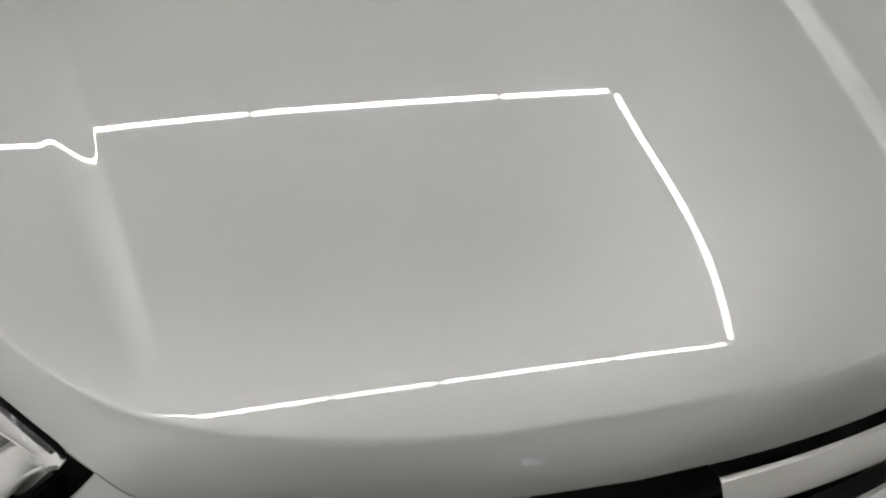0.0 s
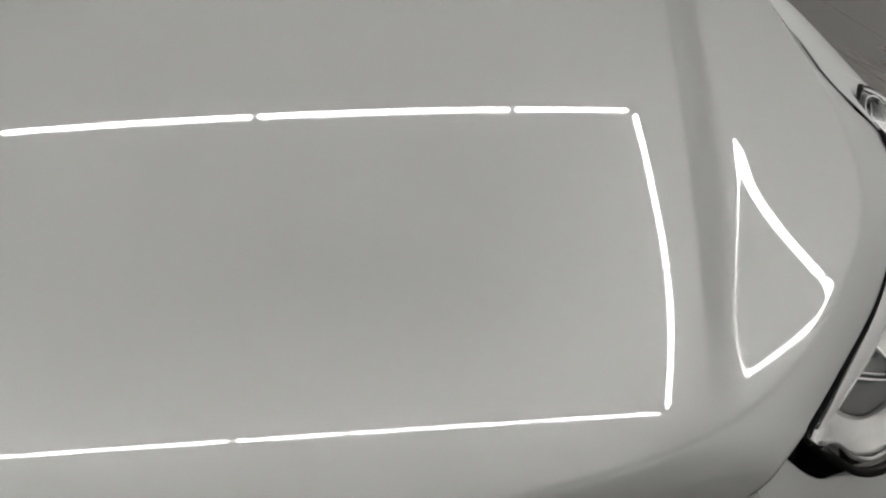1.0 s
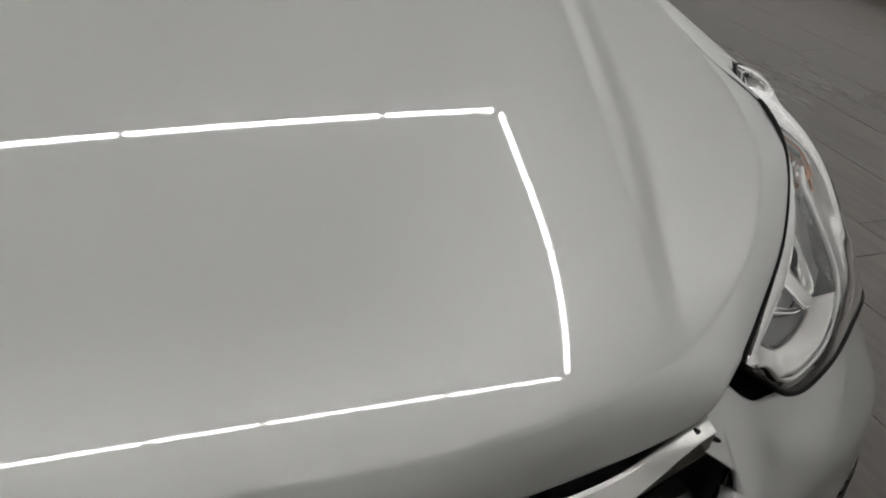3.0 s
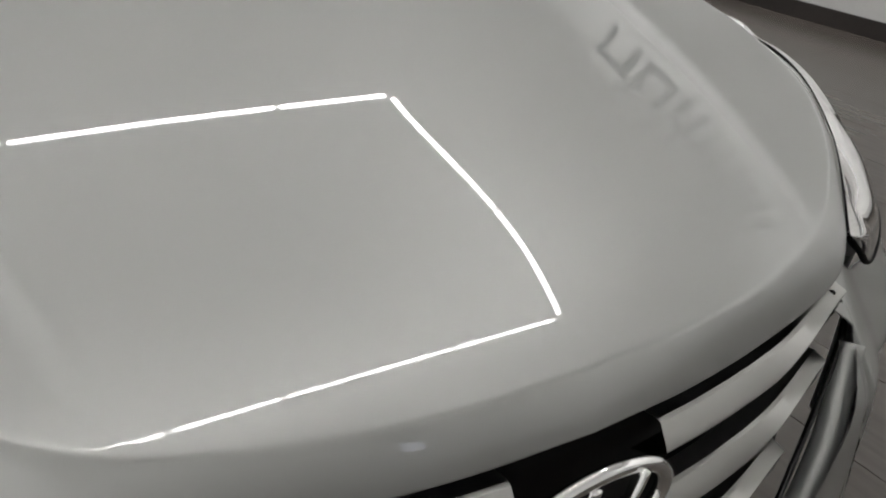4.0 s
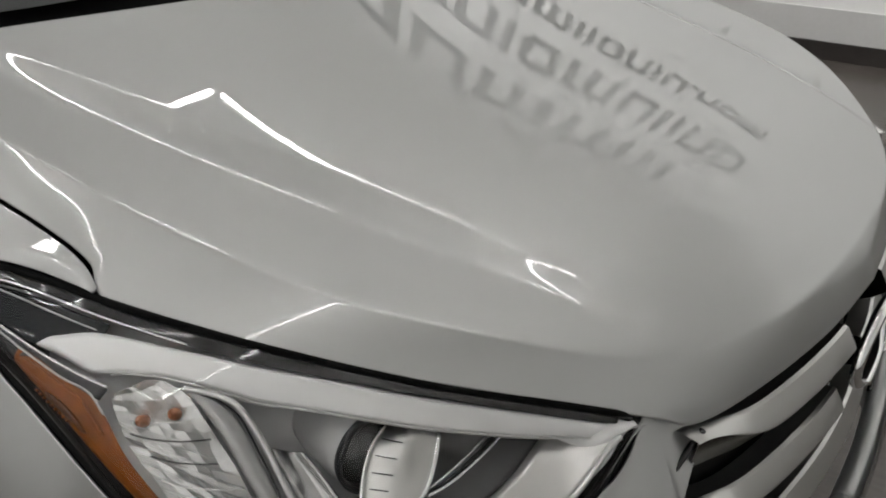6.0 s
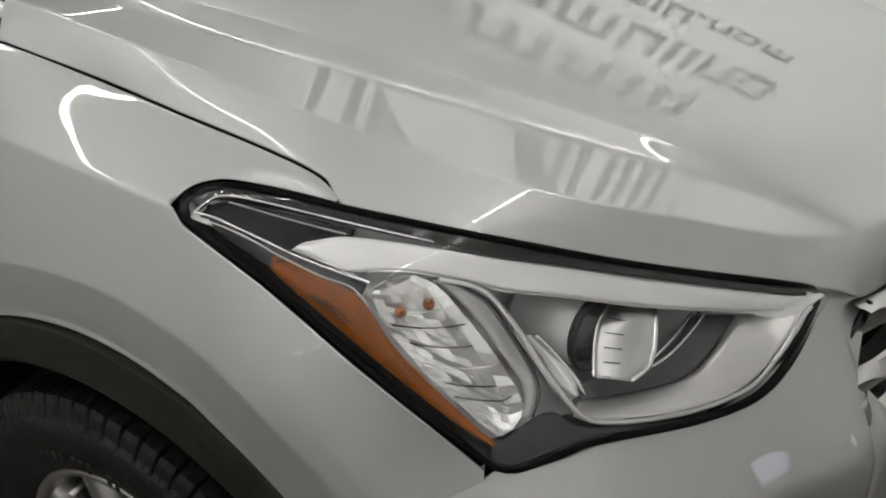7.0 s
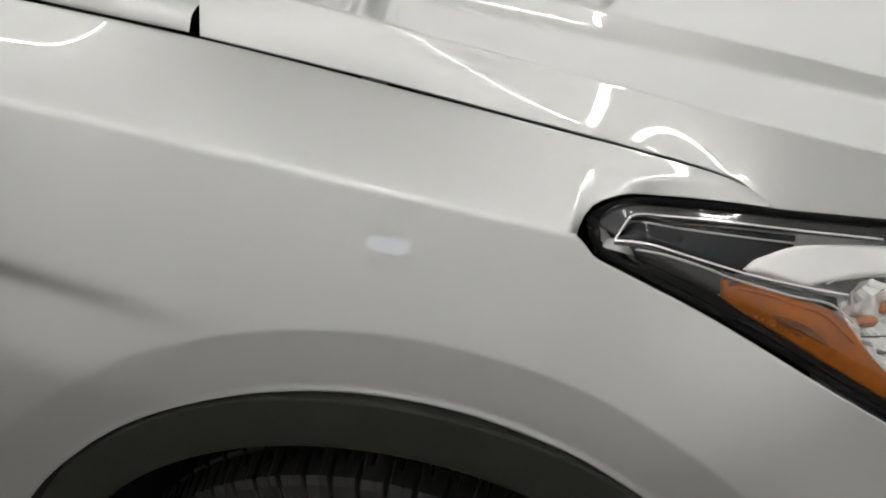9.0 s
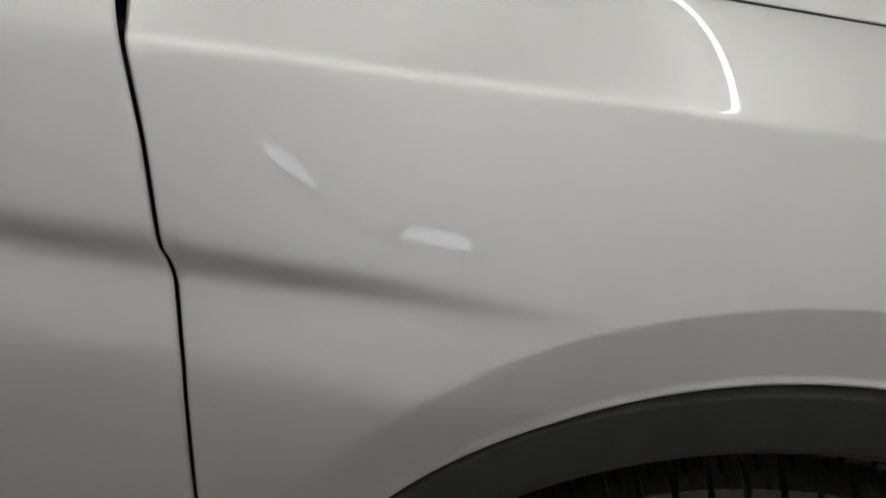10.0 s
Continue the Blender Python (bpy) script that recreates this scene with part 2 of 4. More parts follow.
def hood_height(h, y):
    """The plate's height, its ridge slightly rounded."""
    return sum(k * hood_profile(np.abs(h + o * .0016), y) for o, k in ((-4, .02), (-3, .06), (-2, .12), (-1, .18), (0, .24), (1, .18), (2, .12), (3, .06), (4, .02)))


RIDGE, WING, CURL = (.35, .345, .335, .30), .052, .10


def build_hood(parent):
    n = 190
    low = spline(HOOD_EDGE, n)
    top = spline([(*p, 0) for p in HOOD_CREASE], n)
    top[:, 2] = hood_height(top[:, 0], top[:, 1])
    yc = np.interp(np.linspace(0, 1, n), [0, .30, .62, 1], [.955, .72, .52, .30])
    fine = np.linspace(0, 1, 600)
    rows = []
    for i in range(n):
        s, e = top[i], low[i]
        rear = max(0, 1 - i / 56)
        back = lambda a: yc[i] + (s[1] - yc[i]) * (a * (1 - rear) + a * a * rear)
        # columns gather at the ridge's two bends and at the outer crease
        ridge = crest_line(back(fine))
        over = fine * s[0] - ridge
        a1 = min(float(np.interp(0, over, fine)), .84)
        a2 = min(max(float(np.interp(0, over - ridge_width(back(fine)), fine)), a1 + .05), .93)
        d = min(.009 / max(s[0], .2), .02)
        a = np.r_[np.linspace(0, a1 - d, 54), np.linspace(a1 - d, a1 + d, 13)[1:], np.linspace(a1 + d, a2 - d, 16)[1:], np.linspace(a2 - d, a2 + d, 10)[1:], np.linspace(a2 + d, 1 - d, 22)[1:], np.linspace(1 - d, 1, 5)[1:]]
        m = len(a)
        h, y = s[0] * a, back(a)
        plate = np.stack([h, y, hood_height(h, y)], 1)
        t = np.linspace(0, 1, 34)[1:]**1.25
        out = np.array([e[0] - s[0], e[1] - s[1], 0])
        out = out / max(np.linalg.norm(out), 1e-6)
        front = ease(.55, .80, i / n)
        bulge = (s + e) / 2 + (out * .007 + np.array([0, 0, .005])) * (.38 + .62 * front)
        band = ((1 - t)**2)[:, None] * s + (2 * t * (1 - t))[:, None] * bulge + (t * t)[:, None] * e
        row = np.vstack([plate, band])
        for _ in range(4 + int(9 * front)):                 # rounds the crease
            row[m - 6:m + 5] = (row[m - 7:m + 4] + 2 * row[m - 6:m + 5] + row[m - 5:m + 6]) / 4
        rows.append(row)
    g = hem(np.stack(rows), "d", False, lip=.004, depth=.02)
    return grids("hood", [(sided(g, -1), True), (sided(g, 1), False)], paint, parent, "silver painted bonnet with raised centre and two ridges")


car = tagged(new("car"), "silver sport utility car with clean glossy paint, parked on tiles", "car")
build_hood(car)


def arch_height(y):
    d = ARCH**2 - (y - HUB[1])**2
    return HUB[2] + math.sqrt(d) if d > 0 else .30


def seam_height(y):
    return np.interp(y, [.360, .504, .646], [.784, .690, .617])


def column(y, z0, z1, n, front=None, border=1.0):
    out = []
    for z in np.linspace(z0, z1, n):
        h, yy = skin(y, z, front, border)
        out.append((h, yy, z))
    return np.array(out)


def arc(a, b, lift, n):
    t = np.linspace(0, 1, n)[:, None]
    return (1 - t)**2 * a + 2 * t * (1 - t) * ((a + b) / 2 + lift) + t * t * b


SHUT = HOOD_EDGE[:6][::-1] + [(.803, 1.334, 1.133), (.840, 1.46, 1.165)]
SHUT = SHUT[:5] + [(.757, 1.122, 1.089)] + SHUT[6:]


def side_section(y, z_low, n_up, n_low):
    """Wing or door from its top edge over the shoulder down the side."""
    a = line_at(SHUT, y) + np.array([.0056, 0, .0008])
    b = line_at(SHOULDER, y)
    upper = arc(a, b, np.array([.006, 0, .008]) * (.8 + .5 * ease(.75, 1.0, y) - 2.2 * ease(1.0, 1.25, y)), n_up)
    low = column(y, b[2], z_low, n_low)
    w = np.clip((low[:, 2] - (b[2] - .26)) / .26, 0, 1)**1.3
    low[:, 0] += (b[0] - low[0, 0]) * w
    row = np.vstack([upper, low[1:]])
    k = n_up
    row[k - 2:k + 1] = (row[k - 3:k] + 2 * row[k - 2:k + 1] + row[k - 1:k + 2]) / 4
    return row


def build_fender(s, parent):
    ys = np.unique(np.r_[np.linspace(.748, 1.30, 60), HUB[1] + ARCH * np.sin(np.linspace(.95, 1.56, 40)), 1.398])
    main = np.stack([side_section(y, arch_height(y), 26, 70) for y in ys])
    w = np.clip((main[..., 1] - 1.25) / (1.398 - 1.25), 0, 1)     # the rear edge follows the door's shut line
    main[..., 1] += (np.interp(main[..., 2], line_at_door[0], line_at_door[1]) - 1.398) * w
    corner = main[0, 25]
    # strip between the shut line and the lamp's tip
    rows = []
    for y in np.linspace(.590, .748, 28):
        a = line_at(SHUT, y) + np.array([.0056, 0, .0008])
        c = line_at([LAMP_TOP[3], LAMP_TOP[2], LAMP_TOP[1], (.846, .748, .984)], y) + np.array([.001, -.0005, .002])
        # the wing's own curve carried forward, cut off at the lamp and rolled down to it
        b = np.array([.846, y, .984 - .123 * (.748 - y)])
        full = arc(a, b + (corner - b) * ease(.70, .748, y), np.array([.006, 0, .008]) * .8, 60)
        k = np.interp(c[0], full[:, 0], np.linspace(0, 1, 60)) * (1 - ease(.735, .748, y)) + ease(.735, .748, y)
        row = even(full, 26, np.linspace(0, k, 26))
        drop = max(row[-1, 2] - c[2] - .0025, 0) * (1 - ease(.72, .748, y))
        reach = np.linalg.norm(row[-1] - row[0])
        row[:, 2] -= drop * np.clip(1 - (1 - np.linspace(0, 1, 26)) * reach / min(.014, reach), 0, 1)**2
        rows.append(row)
    rows[-1] = main[0, :26]
    strip = np.stack(rows)
    # below the lamp
    rows = []
    for y in np.linspace(.368, .748, 60):
        top = line_at(LAMP_OUTER[::-1], min(y, .738))
        zb = max(seam_height(y) + .0006, arch_height(y) if y > .44 else 0)
        w, wz = ease(.56, .748, y), ease(.725, .748, y)
        z1 = (top[2] - .0015) * (1 - wz) + corner[2] * wz
        col = column(y, z1, zb, 70)
        want = (top[0] + .003) * (1 - w) + (corner[0] + .003 * (1 - wz)) * w
        k = np.clip((col[:, 2] - (col[0, 2] - .12 - .14 * w)) / (.12 + .14 * w), 0, 1)**(2 - .7 * w)
        col[:, 0] += (want - col[0, 0]) * k
        rows.append(col)
    rows[-1] = main[0, 25:]
    below = np.stack(rows)
    gs = [hem(main, "bcd", True), hem(strip, "cd", True, lip=.0014, depth=.005), hem(below, "cd", True)]
    return grids("fender", [(sided(g, s), s > 0) for g in gs], paint, parent, "silver painted front wing with flared wheel arch")


line_at_door = ([.30, .67, .81, .885, .915, 1.00, 1.07, 1.15], [1.425, 1.413, 1.402, 1.401, 1.406, 1.408, 1.414, 1.418])


def build_bumper(parent):
    gs = []
    for s in (-1, 1):
        rows = []
        for k in range(100):
            u = k / 99
            fr, y = (.428 + (.868 - .428) * u / .62, None) if u < .62 else (None, .36 + (.545 - .36) * (u - .62) / .38)
            if fr is not None:
                zt = np.interp(fr, [.428, .440, .482, .496, .520, .543, .575, .62, .66, .715, .81, .868], [.829, .832, .857, .869, .860, .842, .812, .797, .793, .794, .799, .780])
                zb = np.interp(fr, [.428, .50], [.832, .772]) if fr < .50 else np.interp(fr, [.50, .60, .70, .80, .868], [.60, .60, .605, .640, .672])
            else:
                zt = seam_height(y) - .0010
                zb = max(np.interp(y, [.36, .42], [.672, .40]), arch_height(y))
            rows.append(column(y, zt, min(zb, zt - .002), 50, fr))
        gs.append((sided(hem(np.stack(rows), "acd", True), s), s > 0))
    # below the lamps, round the lower intakes and across under the grille
    hs = np.linspace(-.868, .868, 120)
    top = lambda h: np.interp(h, [0, .30, .50, .501, .60, .70, .80, .868], [.500, .500, .768, .52, .53, .545, .59, .63])
    low = np.stack([column(None, top(abs(h)), .32, 30, abs(h)) * np.array([1 if h >= 0 else -1, 1, 1]) for h in hs])
    gs.append((low, True))
    return grids("bumper", gs, paint, parent, "silver painted front bumper")


for s in (-1, 1):
    build_fender(s, car)
build_bumper(car)


def loft(a, b, n, bulge):
    t = np.linspace(0, 1, n)[None, :, None]
    return a[:, None] * (1 - t) + b[:, None] * t + 4 * t * (1 - t) * bulge


lamp_low = even(np.vstack([spline(LAMP_OUTER, 60), spline(LAMP_BOTTOM, 60)[1:]]), 81)
lamp_top = even(spline(LAMP_TOP, 200), 81)
lamp_u = np.linspace(0, 1, 81)[:, None, None]
lamp_grid = loft(lamp_top, lamp_low, 41, np.array([.010, -.014, .004]) + ease(0, .10, lamp_u) * (1 - ease(.30, .60, lamp_u)) * np.array([.013, -.002, .010]))
lamp_normal = grid_normals(lamp_grid)
lamp_normal *= np.sign(lamp_normal[40, 20] @ np.array([.6, -.8, .3]))


def lamp_point(u, v, depth=0.0):
    """A point of the lens, u from the outer tip to the inner corner, v from its top to its lower edge, and so deep behind it."""
    i, j = np.clip(u, 0, 1) * 80, np.clip(v, 0, 1) * 40
    a, b = min(int(i), 79), min(int(j), 39)
    p, q = i - a, j - b
    mix = lambda g: g[a, b] * (1 - p) * (1 - q) + g[a + 1, b] * p * (1 - q) + g[a, b + 1] * (1 - p) * q + g[a + 1, b + 1] * p * q
    return mix(lamp_grid) - mix(lamp_normal) * depth


def lamp_strip(name, s, parent, upper, lower, d0, d1, mat, label="", rows=30, cols=9, swell=0.0, ripple=0.0, thick=.003):
    """A shaped piece behind the lens between two lines of (u, v), d0 and d1 deep at them."""
    a, b = even(spline(upper, 90), rows), even(spline(lower, 90), rows)
    g = np.zeros((rows, cols, 3))
    for i in range(rows):
        for j in range(cols):
            t = j / (cols - 1)
            u, v = a[i] * (1 - t) + b[i] * t
            d = d0 * (1 - t) + d1 * t + swell * 4 * t * (1 - t) + ripple * math.sin(i * 1.15) * math.sin(j * 1.25 + .4)
            g[i, j] = lamp_point(u, v, d)
    n = grid_normals(g)
    n *= np.sign((n[rows // 2, cols // 2] * np.array([.6, -.5, .5])).sum())
    back = g - n * thick
    gs = [(sided(g, s), s > 0), (sided(back, s), s < 0)]
    for e, f in ((g[0], back[0]), (g[-1], back[-1]), (g[:, 0], back[:, 0]), (g[:, -1], back[:, -1])):
        gs.append((sided(np.stack([e, f]), s), s > 0))
    ob = grids(name, gs, mat, parent, label)
    bm = bmesh.new()
    bm.from_mesh(ob.data)
    bmesh.ops.recalc_face_normals(bm, faces=bm.faces)
    bm.to_mesh(ob.data)
    bm.free()
    return ob


def tube(name, points, radius, mat, parent=None, label="", sides=10, flat=1.0):
    """A round bar along a line of points."""
    p = np.asarray(points, float)
    t = np.gradient(p, axis=0)
    t /= np.linalg.norm(t, axis=1, keepdims=True)
    up = np.array([.3, .2, .93])
    a = np.cross(t, up)
    a /= np.linalg.norm(a, axis=1, keepdims=True)
    b = np.cross(t, a)
    r = np.broadcast_to(np.asarray(radius, float), (len(p),))[:, None]
    k = np.linspace(0, 2 * math.pi, sides + 1)
    g = np.stack([p + r * (a * math.cos(x) + b * math.sin(x) * flat) for x in k], 1)
    verts = g[:, :-1].reshape(-1, 3).tolist()
    n, m = len(p), sides
    faces = [(i * m + j, i * m + (j + 1) % m, (i + 1) * m + (j + 1) % m, (i + 1) * m + j) for i in range(n - 1) for j in range(m)]
    faces += [tuple(range(m))[::-1], tuple((n - 1) * m + j for j in range(m))]
    return link_mesh(name, verts, faces, mat, parent, label)


def turned(name, profile, axis_at, s, mat, parent, label="", sides=64, cut=None, along="x"):
    """A turned shape about the wheel's axle: profile of (outwards, radius)."""
    k = np.linspace(0, 2 * math.pi, sides + 1)
    g = np.zeros((sides + 1, len(profile), 3))
    for i, x in enumerate(k):
        for j, (o, r) in enumerate(profile):
            rr = r - (cut(i % sides, j) if cut else 0)
            g[i, j] = (axis_at[0] + o, axis_at[1] + rr * math.cos(x), axis_at[2] + rr * math.sin(x))
    return grids(name, [(sided(g, s), s < 0)], mat, parent, label)


def lamp_line(points, depth, s, n=60):
    """A smooth line behind the lens through points of (u, v)."""
    return sided(np.array([lamp_point(u, v, depth) for u, v in spline(points, n)]), s)


def facets(name, s, parent, right, left, d0, deep, mat, label, rows, cols, tilt, seed):
    """A hollow reflector of small flat mirrors, each turned a little its own way, in courses across its length."""
    rnd = random.Random(seed)
    a, b = even(spline(right, 120), rows + 1), even(spline(left, 120), rows + 1)
    verts, faces = [], []
    for i in range(rows):
        for j in range(cols):
            rise, turn = rnd.uniform(-tilt, tilt) + tilt * .8, rnd.uniform(-tilt, tilt)
            k = len(verts)
            for di, dj in ((0, 0), (1, 0), (1, 1), (0, 1)):
                t = (j + dj) / cols
                w = (i + di) / rows
                u, v = a[i + di] * (1 - t) + b[i + di] * t
                d = d0 + deep * 4 * t * (1 - t) * min(1, 4 * w, 6 * (1 - w)) + rise * (di - .5) * 2 + turn * (dj - .5) * 2
                verts.append(lamp_point(u, v, d) * np.array([s, 1, 1]))
            faces.append((k, k + 1, k + 2, k + 3))
    return link_mesh(name, verts, faces, mat, parent, label, smooth=False)


def build_lamp(s, parent):
    us, vs = np.linspace(.012, .99, 70), np.linspace(.03, .97, 28)
    deep = lambda u: .045 + .125 * ease(.40, .52, u) * (1 - ease(.80, .95, u))
    rear = np.array([-.25, .95, -.15])       # the inner chamber runs back along the car

    def bowl_point(u, v):
        d, m = deep(u) * (1 - abs(2 * v - 1)**6) * min(1, u * 16, (1 - u) * 6), ease(.38, .54, u)
        return lamp_point(u, v, .004 + d * (1 - m)) + rear * d * m
    bowl = np.array([[bowl_point(u, v) for v in vs] for u in us])
    lamp = grids("headlight", [(sided(bowl, s), s > 0)], housing_silver, parent, "large swept-back headlamp with clear lens, amber reflector and silver bezels")
    face = np.array([[lamp_point(u, v, .001) for v in np.linspace(0, 1, 41)] for u in np.linspace(.004, .996, 90)])
    lens = grids("lens", [(sided(face, s), s > 0)], lens_glass, lamp, "clear plastic lens")
    lens.visible_shadow = False
    # black rubber border under the panels round the lens
    edge = [lamp_point(u, 0, .002) for u in np.linspace(.02, 1, 60)] + [lamp_point(u, 1, .003) for u in np.linspace(1, 0, 80)] + [lamp_point(0, .5, .003), lamp_point(.02, 0, .002)]
    edge = even(np.array(edge), 170)
    for _ in range(5):
        edge[1:-1] = (edge[:-2] + 2 * edge[1:-1] + edge[2:]) / 4
    tube("gasket", sided(edge, s), .0050, black_trim, lamp, "black rubber seal", flat=.8)
    strip = lambda name, upper, lower, d0, d1, mat, label, **more: lamp_strip(name, s, lamp, upper, lower, d0, d1, mat, label, **more)
    line = lambda name, points, depth, radius, mat, label, n=60: tube(name, lamp_line(points, depth, s, n), radius, mat, lamp, label, sides=8)
    # outer corner: black edge, smoked panel, dark corner and the bright lines at them
    strip("top_bezel", [(.02, .05), (.10, .012), (.26, .012), (.50, .012), (.76, .012), (.97, .03)], [(.03, .30), (.085, .10), (.26, .075), (.50, .060), (.76, .055), (.965, .11)],
          .004, .008, gloss_black, "gloss black strip", rows=60)
    strip("smoked_panel", [(.03, .34), (.060, .17), (.10, .10), (.17, .09), (.285, .075)], [(.03, .51), (.075, .515), (.11, .52), (.178, .50), (.275, .15)], .012, .020, smoked, "smoked black corner panel", rows=40)
    # chrome line in place of the light refracted along the lens edge
    line("refraction_line", [(.022, .45), (.030, .34), (.054, .186), (.085, .098), (.162, .088), (.274, .071), (.40, .062)], .006, .0011, chrome, "thin bright line")
    line("panel_ridge", [(.085, .146), (.161, .172), (.272, .142)], .0095, .0007, satin_chrome, "thin ridge line", 30)
    line("light_guide", [(.022, .45), (.05, .515), (.107, .52), (.175, .518), (.247, .462), (.308, .415)], .006, .0012, chrome, "thin bright line")
    strip("corner_frame", [(.022, .55), (.08, .545), (.14, .545), (.18, .53), (.25, .475), (.30, .43)], [(.05, .97), (.09, .97), (.142, .90), (.165, .63), (.235, .578), (.292, .525)], .016, .011, lamp_black, "dark grey corner")
    strip("corner_base", [(.014, .30), (.05, .12), (.10, .08), (.15, .08), (.20, .08)], [(.016, .70), (.05, .96), (.10, .97), (.14, .95), (.16, .90)], .031, .031, black_trim, "black inner corner", rows=30)
    line("amber_rim", [(.045, .70), (.106, .606), (.139, .606), (.16, .615), (.227, .570), (.278, .515), (.305, .58)], .007, .0009, satin_chrome, "thin edge over the amber reflector")
    # amber reflector with its dark lower border, ribs and slot
    strip("amber_reflector", [(.148, .69), (.176, .605), (.225, .582), (.272, .532), (.303, .615), (.334, .757), (.383, .838), (.441, .888), (.476, .900)],
          [(.145, .88), (.175, .925), (.237, .940), (.324, .945), (.372, .945), (.41, .945), (.445, .937), (.476, .918)], .012, .008, amber, "amber side reflector", rows=60, cols=14, swell=-.003)
    strip("amber_border", [(.06, .93), (.145, .885), (.175, .928), (.237, .943), (.324, .948), (.41, .948), (.47, .925)], [(.05, .99), (.145, .992), (.20, .992), (.26, .992), (.33, .992), (.41, .992), (.475, .992)], .009, .004, black_trim, "black border", rows=50)
    for k in range(9):
        u = .185 + k * .007
        line("amber_prism", [(u, .885 - k * .004), (u + .004, .87 - k * .004)], .0045, .0011, amber, "small amber prism", 4)
    strip("amber_rib", [(.165, .69), (.195, .64), (.235, .615), (.268, .60), (.305, .70)], [(.166, .705), (.196, .66), (.236, .635), (.267, .62), (.302, .72)], .0050, .0050, amber, "raised amber rib", rows=40, cols=4)
    strip("dark_slot", [(.205, .80), (.225, .765), (.250, .755), (.275, .80)], [(.212, .835), (.230, .82), (.252, .815), (.268, .815)], .0045, .0045, amber_dark, "dark slot in the amber reflector", rows=14, cols=5)
    strip("brow", [(.183, .47), (.195, .38), (.214, .30), (.272, .158), (.367, .093), (.495, .066), (.674, .057), (.856, .064), (.955, .11)],
          [(.190, .468), (.225, .430), (.264, .408), (.312, .298), (.374, .212), (.451, .184), (.534, .181), (.667, .192), (.80, .20), (.945, .25)], .010, .020, brow_silver, "satin silver upper reflector", rows=70, swell=-.0012)
    line("brow_edge", [(.300, .335), (.320, .285), (.374, .218), (.451, .190), (.534, .187), (.667, .198), (.80, .206), (.94, .255)], .0205, .0012, satin_chrome, "thin bright lower edge", 80)
    strip("lower_frame", [(.455, .93), (.482, .88), (.523, .79), (.554, .79), (.594, .93), (.66, .975), (.76, .99)], [(.42, .985), (.46, .985), (.50, .985), (.54, .985), (.60, .99), (.67, .99), (.76, .995)],
          .016, .005, lamp_black, "dark lower frame", rows=40)
    # turn lamp: hollow of small mirrors, two orange bulbs, a smooth clear band beside it
    facets("turn_lamp", s, lamp, [(.350, .270), (.382, .225), (.409, .258), (.443, .362), (.480, .482), (.508, .626), (.515, .766), (.488, .858)],
                  [(.312, .42), (.306, .49), (.312, .608), (.340, .752), (.381, .838), (.425, .872), (.455, .882), (.478, .880)], .020, .016, crystal, "hollow turn lamp of small mirrors", 17, 7, .0012, 5)
    for k in range(7):
        w = .22 + k * .105
        a, b = np.interp(w, [0, .3, .6, 1], [.352, .445, .500, .505]), np.interp(w, [0, .3, .6, 1], [.27, .362, .56, .83])
        c, d = np.interp(w, [0, .3, .6, 1], [.310, .318, .385, .47]), np.interp(w, [0, .3, .6, 1], [.43, .64, .838, .878])
        line("mirror_step", [(a, b), ((a + c) / 2, (b + d) / 2), (c, d)], .028 - .004 * (k % 2), .0008, lamp_black if k % 3 else crystal, "step between mirrors", 14)
    for u, v, r in ((.348, .500, .0062), (.392, .362, .0062)):
        bulb = lamp_point(u, v, .026)
        g = ring_shape(bulb, np.array([.62, -.50, .60]), [(-.012, .0005), (-.010, r * .75), (-.002, r), (.006, r * .82), (.010, r * .4), (.0115, .0005)], 18)
        grids("bulb", [(sided(g, s), s > 0)], bulb_orange, lamp, "small orange bulb")
    strip("clear_band", [(.397, .245), (.429, .292), (.470, .413), (.503, .545), (.515, .655), (.513, .76)], [(.438, .228), (.472, .268), (.497, .365), (.524, .540), (.532, .665), (.526, .775)], .015, .015, clear_grey, "smooth clear grey band", rows=40, cols=8, swell=-.004)
    line("band_edge", [(.440, .224), (.474, .262), (.499, .362), (.526, .538), (.534, .665), (.527, .78)], .013, .0010, lamp_black, "dark joint")
    rim = [(.404, .240), (.446, .215), (.476, .236), (.505, .336), (.538, .545), (.573, .765), (.598, .880), (.638, .938), (.70, .955), (.78, .955), (.84, .93), (.885, .86), (.925, .70), (.96, .43)]
    line("inner_rim", rim, .012, .0029, rim_silver, "satin silver rim", 120)
    # inner chamber: bezel, dark wall, projector with its shroud, curved trims
    strip("inner_bezel", [(.580, .83), (.60, .885), (.64, .918), (.72, .935), (.80, .93), (.87, .86), (.915, .70), (.95, .42), (.958, .26)],
          [(.600, .815), (.625, .835), (.665, .838), (.715, .815), (.775, .745), (.812, .560), (.845, .32), (.865, .19)], .014, .044, bezel_satin, "satin silver inner bezel", rows=60)
    strip("bezel_groove", [(.645, .925), (.72, .942), (.80, .937), (.87, .868)], [(.645, .934), (.72, .950), (.80, .945), (.873, .878)], .0125, .0125, lamp_black, "thin dark groove", rows=40, cols=3)
    line("corner_glint", [(.875, .86), (.918, .70), (.952, .43), (.962, .28)], .0125, .0018, chrome, "bright inner edge", 40)
    strip("dark_chamber", [(.80, .17), (.765, .36), (.725, .52), (.69, .61), (.65, .66), (.60, .68)], [(.868, .18), (.845, .33), (.812, .56), (.775, .75), (.715, .82), (.61, .82)], .052, .047, chamber_grey, "dark grey chamber wall", rows=30)
    c, front = lamp_point(.640, .325, .062), np.array([.22, -.96, .08])
    front /= np.linalg.norm(front)
